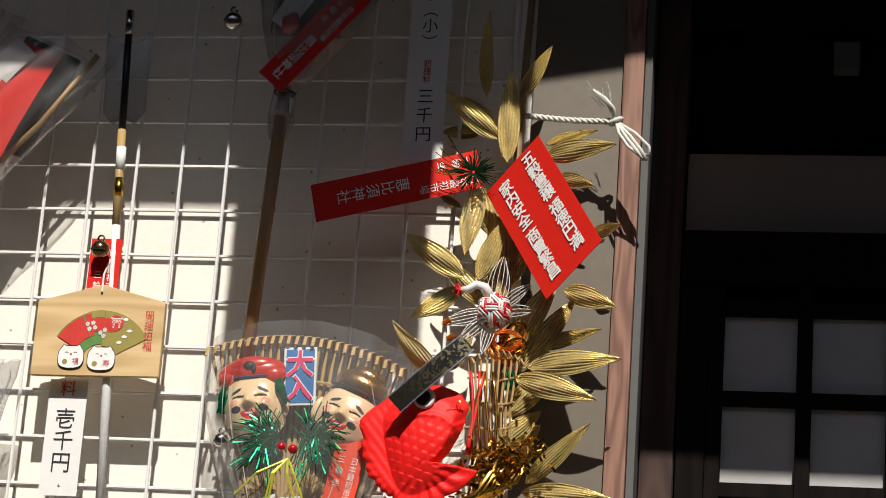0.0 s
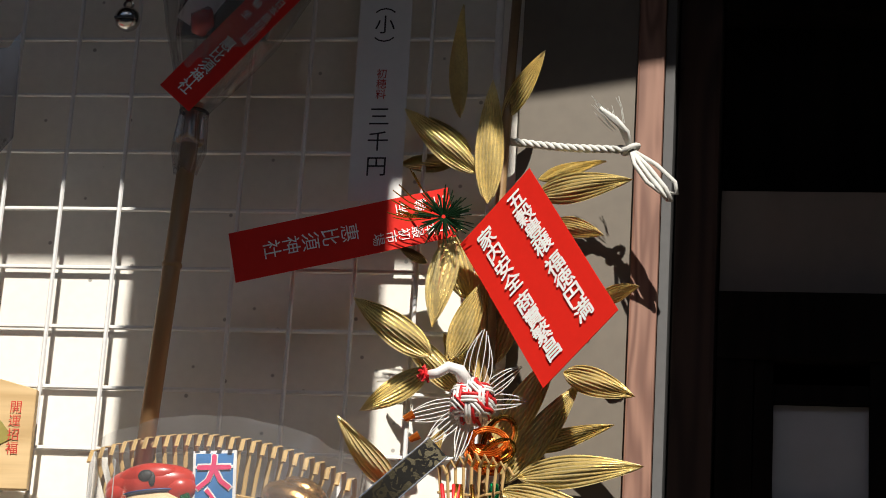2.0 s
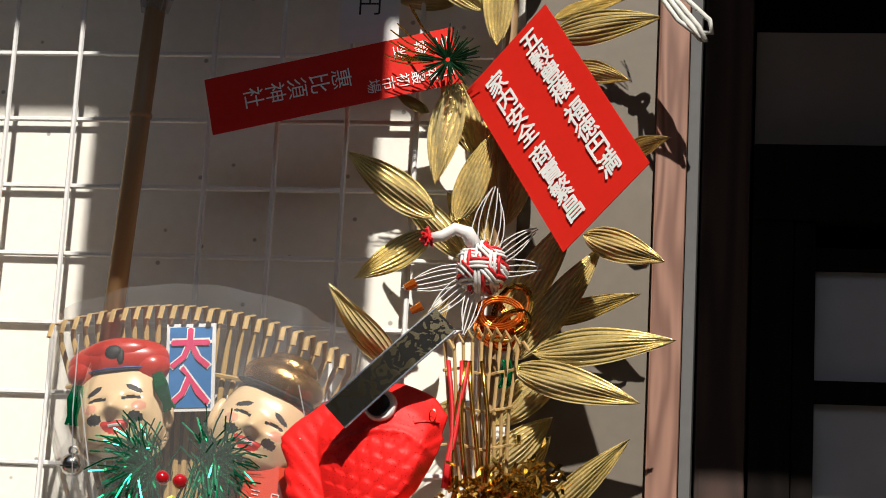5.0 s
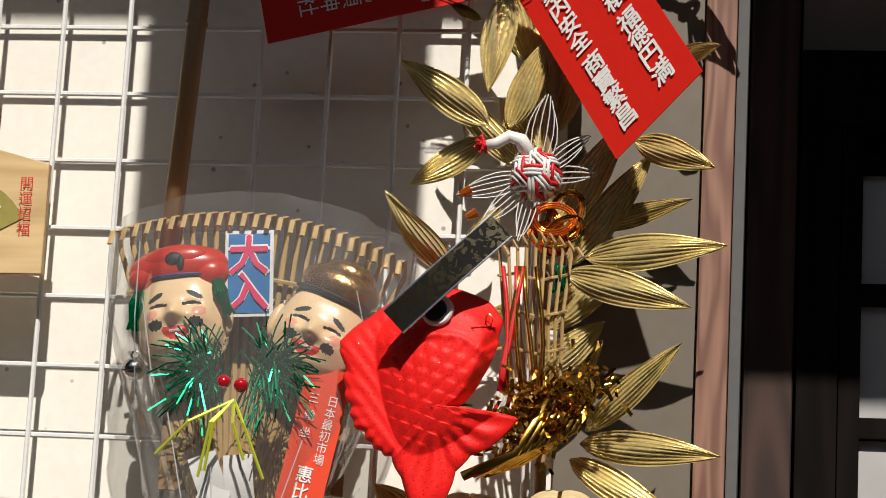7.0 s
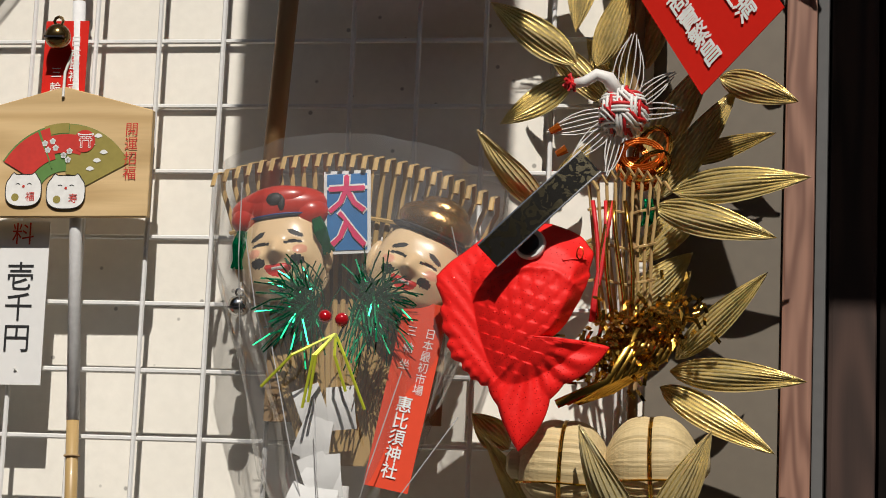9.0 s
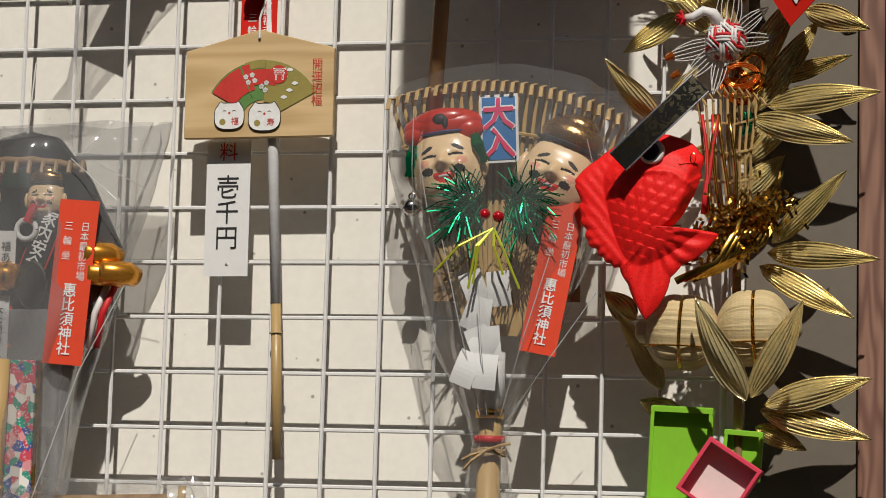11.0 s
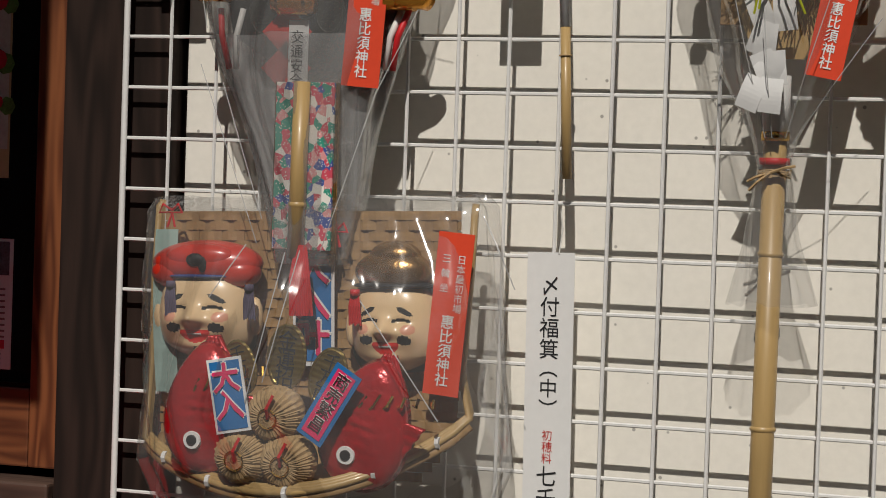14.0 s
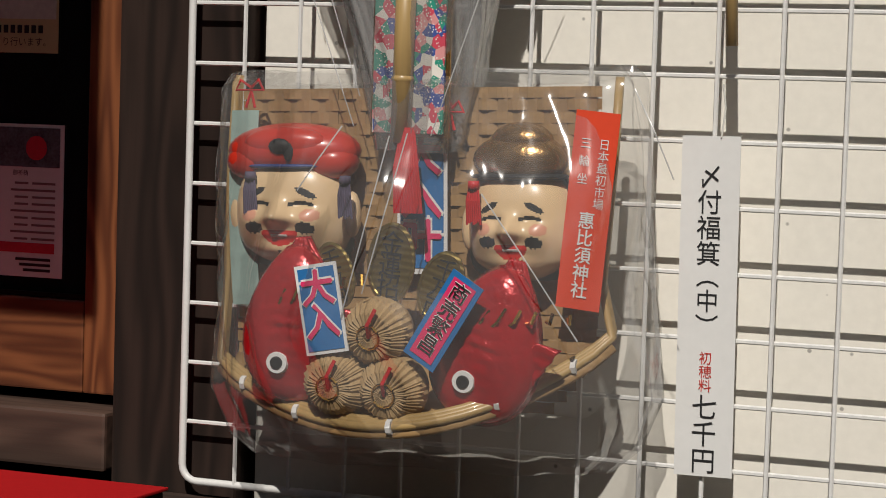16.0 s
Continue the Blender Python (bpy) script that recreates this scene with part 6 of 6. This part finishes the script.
# thin pale rods drawn as the bright glints along wrapping creases
def glint_line(parent, pts, r=0.0006):
    part("fold", rod(pts, r, 5, 0.35), GLINT, parent, "thin hazy rod for the glint along a wrapping crease")
for a, b in (((690, 262), (602, 560)), ((722, 258), (640, 520)), ((850, 355), (1012, 586)), ((606, 246), (524, 352)), ((1105, 190), (1168, 330))):
    glint_line(basket, [bp_(*a, -0.100), bp_((a[0] + b[0]) / 2, (a[1] + b[1]) / 2, -0.106), bp_(*b, -0.100)])
for a, b in (((120, 390), (228, 680)), ((425, 430), (338, 690)), ((160, 420), (236, 640)), ((490, 300), (420, 440)), ((92, 130), (130, 330)), ((520, 150), (440, 110)), ((395, 100), (475, 170)), ((470, 40), (415, 90))):
    glint_line(kum, [kp(*a, -0.044), kp((a[0] + b[0]) / 2, (a[1] + b[1]) / 2, -0.050), kp(*b, -0.052)], 0.0005)
for a, b in (((-0.062, 0.165), (-0.012, 0.02)), ((-0.085, 0.24), (-0.05, 0.14)), ((0.03, 0.15), (0.006, 0.02)), ((0.07, 0.12), (0.012, 0.015)), ((-0.03, 0.13), (-0.006, 0.02)), ((0.06, 0.25), (0.09, 0.20)), ((-0.09, 0.28), (-0.075, 0.18))):
    glint_line(fan, [(a[0] + 0.03, -0.062, a[1]), ((a[0] + b[0]) / 2 + 0.02, -0.052, (a[1] + b[1]) / 2), (b[0] + 0.008, -0.022, b[1])], 0.00045)

# ---- upper wrapped rake and the one beside it ----
ux, uy, uz = (0.6175, -0.0450, 1.7550)
upper = thing("wrapped_rake", "wrapped lucky rake on a brown bamboo handle", "rake charm", pose(ux, uy, uz, 0, 3.0, 0))
bamboo_pole(upper, [(-0.002, 0.012, -0.30), (0, 0, 0.02)], 0.0072, (0.13, 0.58, 0.9), OLDBAMBOO)
part("straw_tie", rod([(0.010 * math.cos(a), 0.010 * math.sin(a), -0.012 + 0.002 * math.sin(a * 3)) for a in [k * 0.5236 for k in range(14)]], 0.0022, 5, caps=False), STRAW, upper)
part("dark_tie", rod([(0.011 * math.cos(a), 0.011 * math.sin(a), 0.012) for a in [k * 0.5236 for k in range(13)]], 0.0016, 5, caps=False), BLACK, upper)
part("rake_backing", blk(-0.028, 0.050, 0.004, 0.012, 0.080, 0.30, 0.003), BLACK, upper)
part("white_paper", card(0.026, 0.05, 0.0006, 0.003), WHITEPAPER, upper, at=pose(0.014, -0.014, 0.125, 0, 30, 0))
part("red_ball", rod([(-0.004, -0.012, 0.075), (0.0, -0.016, 0.085), (0.004, -0.012, 0.095)], [0.006, 0.011, 0.006], 10), REDPLASTIC, upper, smooth=True)
shrine_tag(pose(ux, uy, uz) @ pose(0.078, -0.022, 0.118, 0, 41, 0), 0.034, 0.135, RED, "red paper tag inside crumpled wrapping")
wrapping(upper, [(0.26, 0.03, 0.085, 0.045), (0.14, 0.022, 0.068, 0.045), (0.08, 0.016, 0.048, 0.034), (0.035, 0.006, 0.024, 0.020), (0.012, 0, 0.011, 0.011), (-0.02, 0, 0.014, 0.013), (-0.04, 0, 0.009, 0.009)], 9, 0.10, FROST, seed=12)
bell = thing("small_bell", "silver bell beside the wrapped rake", "bell", pose(*(0.5556, -0.0500, 1.8464))); bell_parts(bell, 0.0105, SILVER)
lx, ly, lz = (0.3260, -0.0500, 1.7600)
left = thing("wrapped_charm", "red lucky charm in a clear wrapping cone", "rake charm", pose(lx, ly, lz, 0, 24, 0))
part("red_ribbon", card(0.045, 0.17, 0.001, 0.006), RED, left, at=pose(0.004, -0.012, 0.055))
part("backing", blk(-0.03, 0.04, 0.002, 0.010, -0.06, 0.065, 0.003), BLACK, left)
part("white_paper", card(0.03, 0.05, 0.0006, 0.003), WHITEPAPER, left, at=pose(-0.012, -0.016, 0.05, 0, 18, 0))
part("side_stick", rod([(0.060, -0.006, 0.075), (0.040, -0.004, -0.02), (0.010, 0, -0.10)], 0.0032, 8), OLDBAMBOO, left, smooth=True)
wrapping(left, [(0.075, 0.005, 0.070, 0.030), (0.0, 0.0, 0.058, 0.034), (-0.08, -0.004, 0.036, 0.024), (-0.16, -0.006, 0.014, 0.014), (-0.19, -0.006, 0.022, 0.014)], 8, 0.09, FILM, seed=15)

# ---- notices on the glass door ----
NOTICE = mat("cream_notice_paper", (0.60, 0.52, 0.28), 0.6, scale=20, var=0.04, bump=0.02)
PHOTO = mat("printed_photo", (0.10, 0.11, 0.13), 0.5, scale=70, var=0.6, bump=0); PETAL = mat("printed_red_petals", (0.60, 0.03, 0.06), 0.5, bump=0); LEAFP = mat("printed_leaves", (0.12, 0.26, 0.06), 0.5, scale=90, var=0.5, bump=0)
p1 = Vector((-0.1645, 0.0560, 1.1560))
n1 = thing("flower_notice", "cream notice with printed red flowers", "notice", Matrix.Translation(p1))
part("sheet", blk(-0.21, 0, 0, 0.0008, 0, 0.30), NOTICE, n1)
part("print", blk(-0.208, -0.002, -0.0006, -0.0003, 0.030, 0.298), mat("printed_pale_sky", (0.62, 0.66, 0.58), 0.5, scale=30, var=0.15, bump=0), n1)
for k in range(26):
    x, z = -random.uniform(0.008, 0.20), random.uniform(0.04, 0.29)
    part("printed_leaf", sector(0, 359, 0.0001, random.uniform(0.006, 0.012), -0.0008 - 0.00002 * k, 7, x + 0.008, z - 0.004), LEAFP, n1)
    part("printed_flower", sector(0, 359, 0.0001, random.uniform(0.007, 0.014), -0.0016 - 0.00002 * k, 9, min(x, -0.015), z), PETAL, n1)
for k in range(7):
    part("digit_bar", blk(-0.020 - 0.0072 * k, -0.0155 - 0.0072 * k, -0.0008, -0.0003, 0.0175, 0.0245), INK, n1)
text("り行います。", 0.0085, INK, n1, -0.032, 0.0135, -0.0010)
p2 = Vector((-0.1560, 0.0560, 1.0930))
n2 = thing("prayer_notice", "white notice with photograph and lines of text", "notice", Matrix.Translation(p2))
part("sheet", blk(-0.16, 0, 0, 0.0008, -0.136, 0), WHITEPAPER, n2)
part("print", blk(-0.158, -0.004, -0.0006, -0.0003, -0.038, -0.003), PHOTO, n2)
part("printed_shape", sector(0, 359, 0.0001, 0.011, -0.0009, 14, -0.028, -0.021), PETAL, n2)
text("御祈祷", 0.0055, INK, n2, -0.044, -0.041, -0.0010)
for k in range(9):
    for j, (a, b) in enumerate(((0.008, 0.032), (0.036, 0.050))):
        part("text_bar", blk(-b - 0.004 * (k % 3 == 1), -a, -0.0006, -0.0003, -0.0535 - 0.0062 * k, -0.0515 - 0.0062 * k), mat("grey_print", (0.22, 0.16, 0.16), 0.6, bump=0) if k == 0 and j == 0 else bpy.data.materials["grey_print"], n2)
part("red_bar", blk(-0.15, -0.008, -0.0007, -0.0003, -0.1145, -0.1055, 0.0001), PETAL, n2)
for k in range(3):
    part("text_bar", blk(-0.048 + 0.004 * k, -0.012, -0.0006, -0.0003, -0.1215 - 0.0048 * k, -0.1190 - 0.0048 * k), INK, n2)

# ---- thin cords that hold the strips ----
for a, b, c in (((0.4570, -0.0080, 1.1040), (0.4560, -0.0040, 1.1440), STRING), ((0.4100, -0.0080, 1.3360), (0.4080, -0.0120, 1.3480), STRING), ((0.0550, -0.0300, 1.3740), (0.0520, -0.0300, 1.3420), STRING)):
    ob = thing("thin_cord", "thin white cord tied to the wire", "cord")
    part("cord_body", rod([a, tuple((p + q) / 2 + 0.002 for p, q in zip(a, b)), b], 0.0007, 5), c, ob)
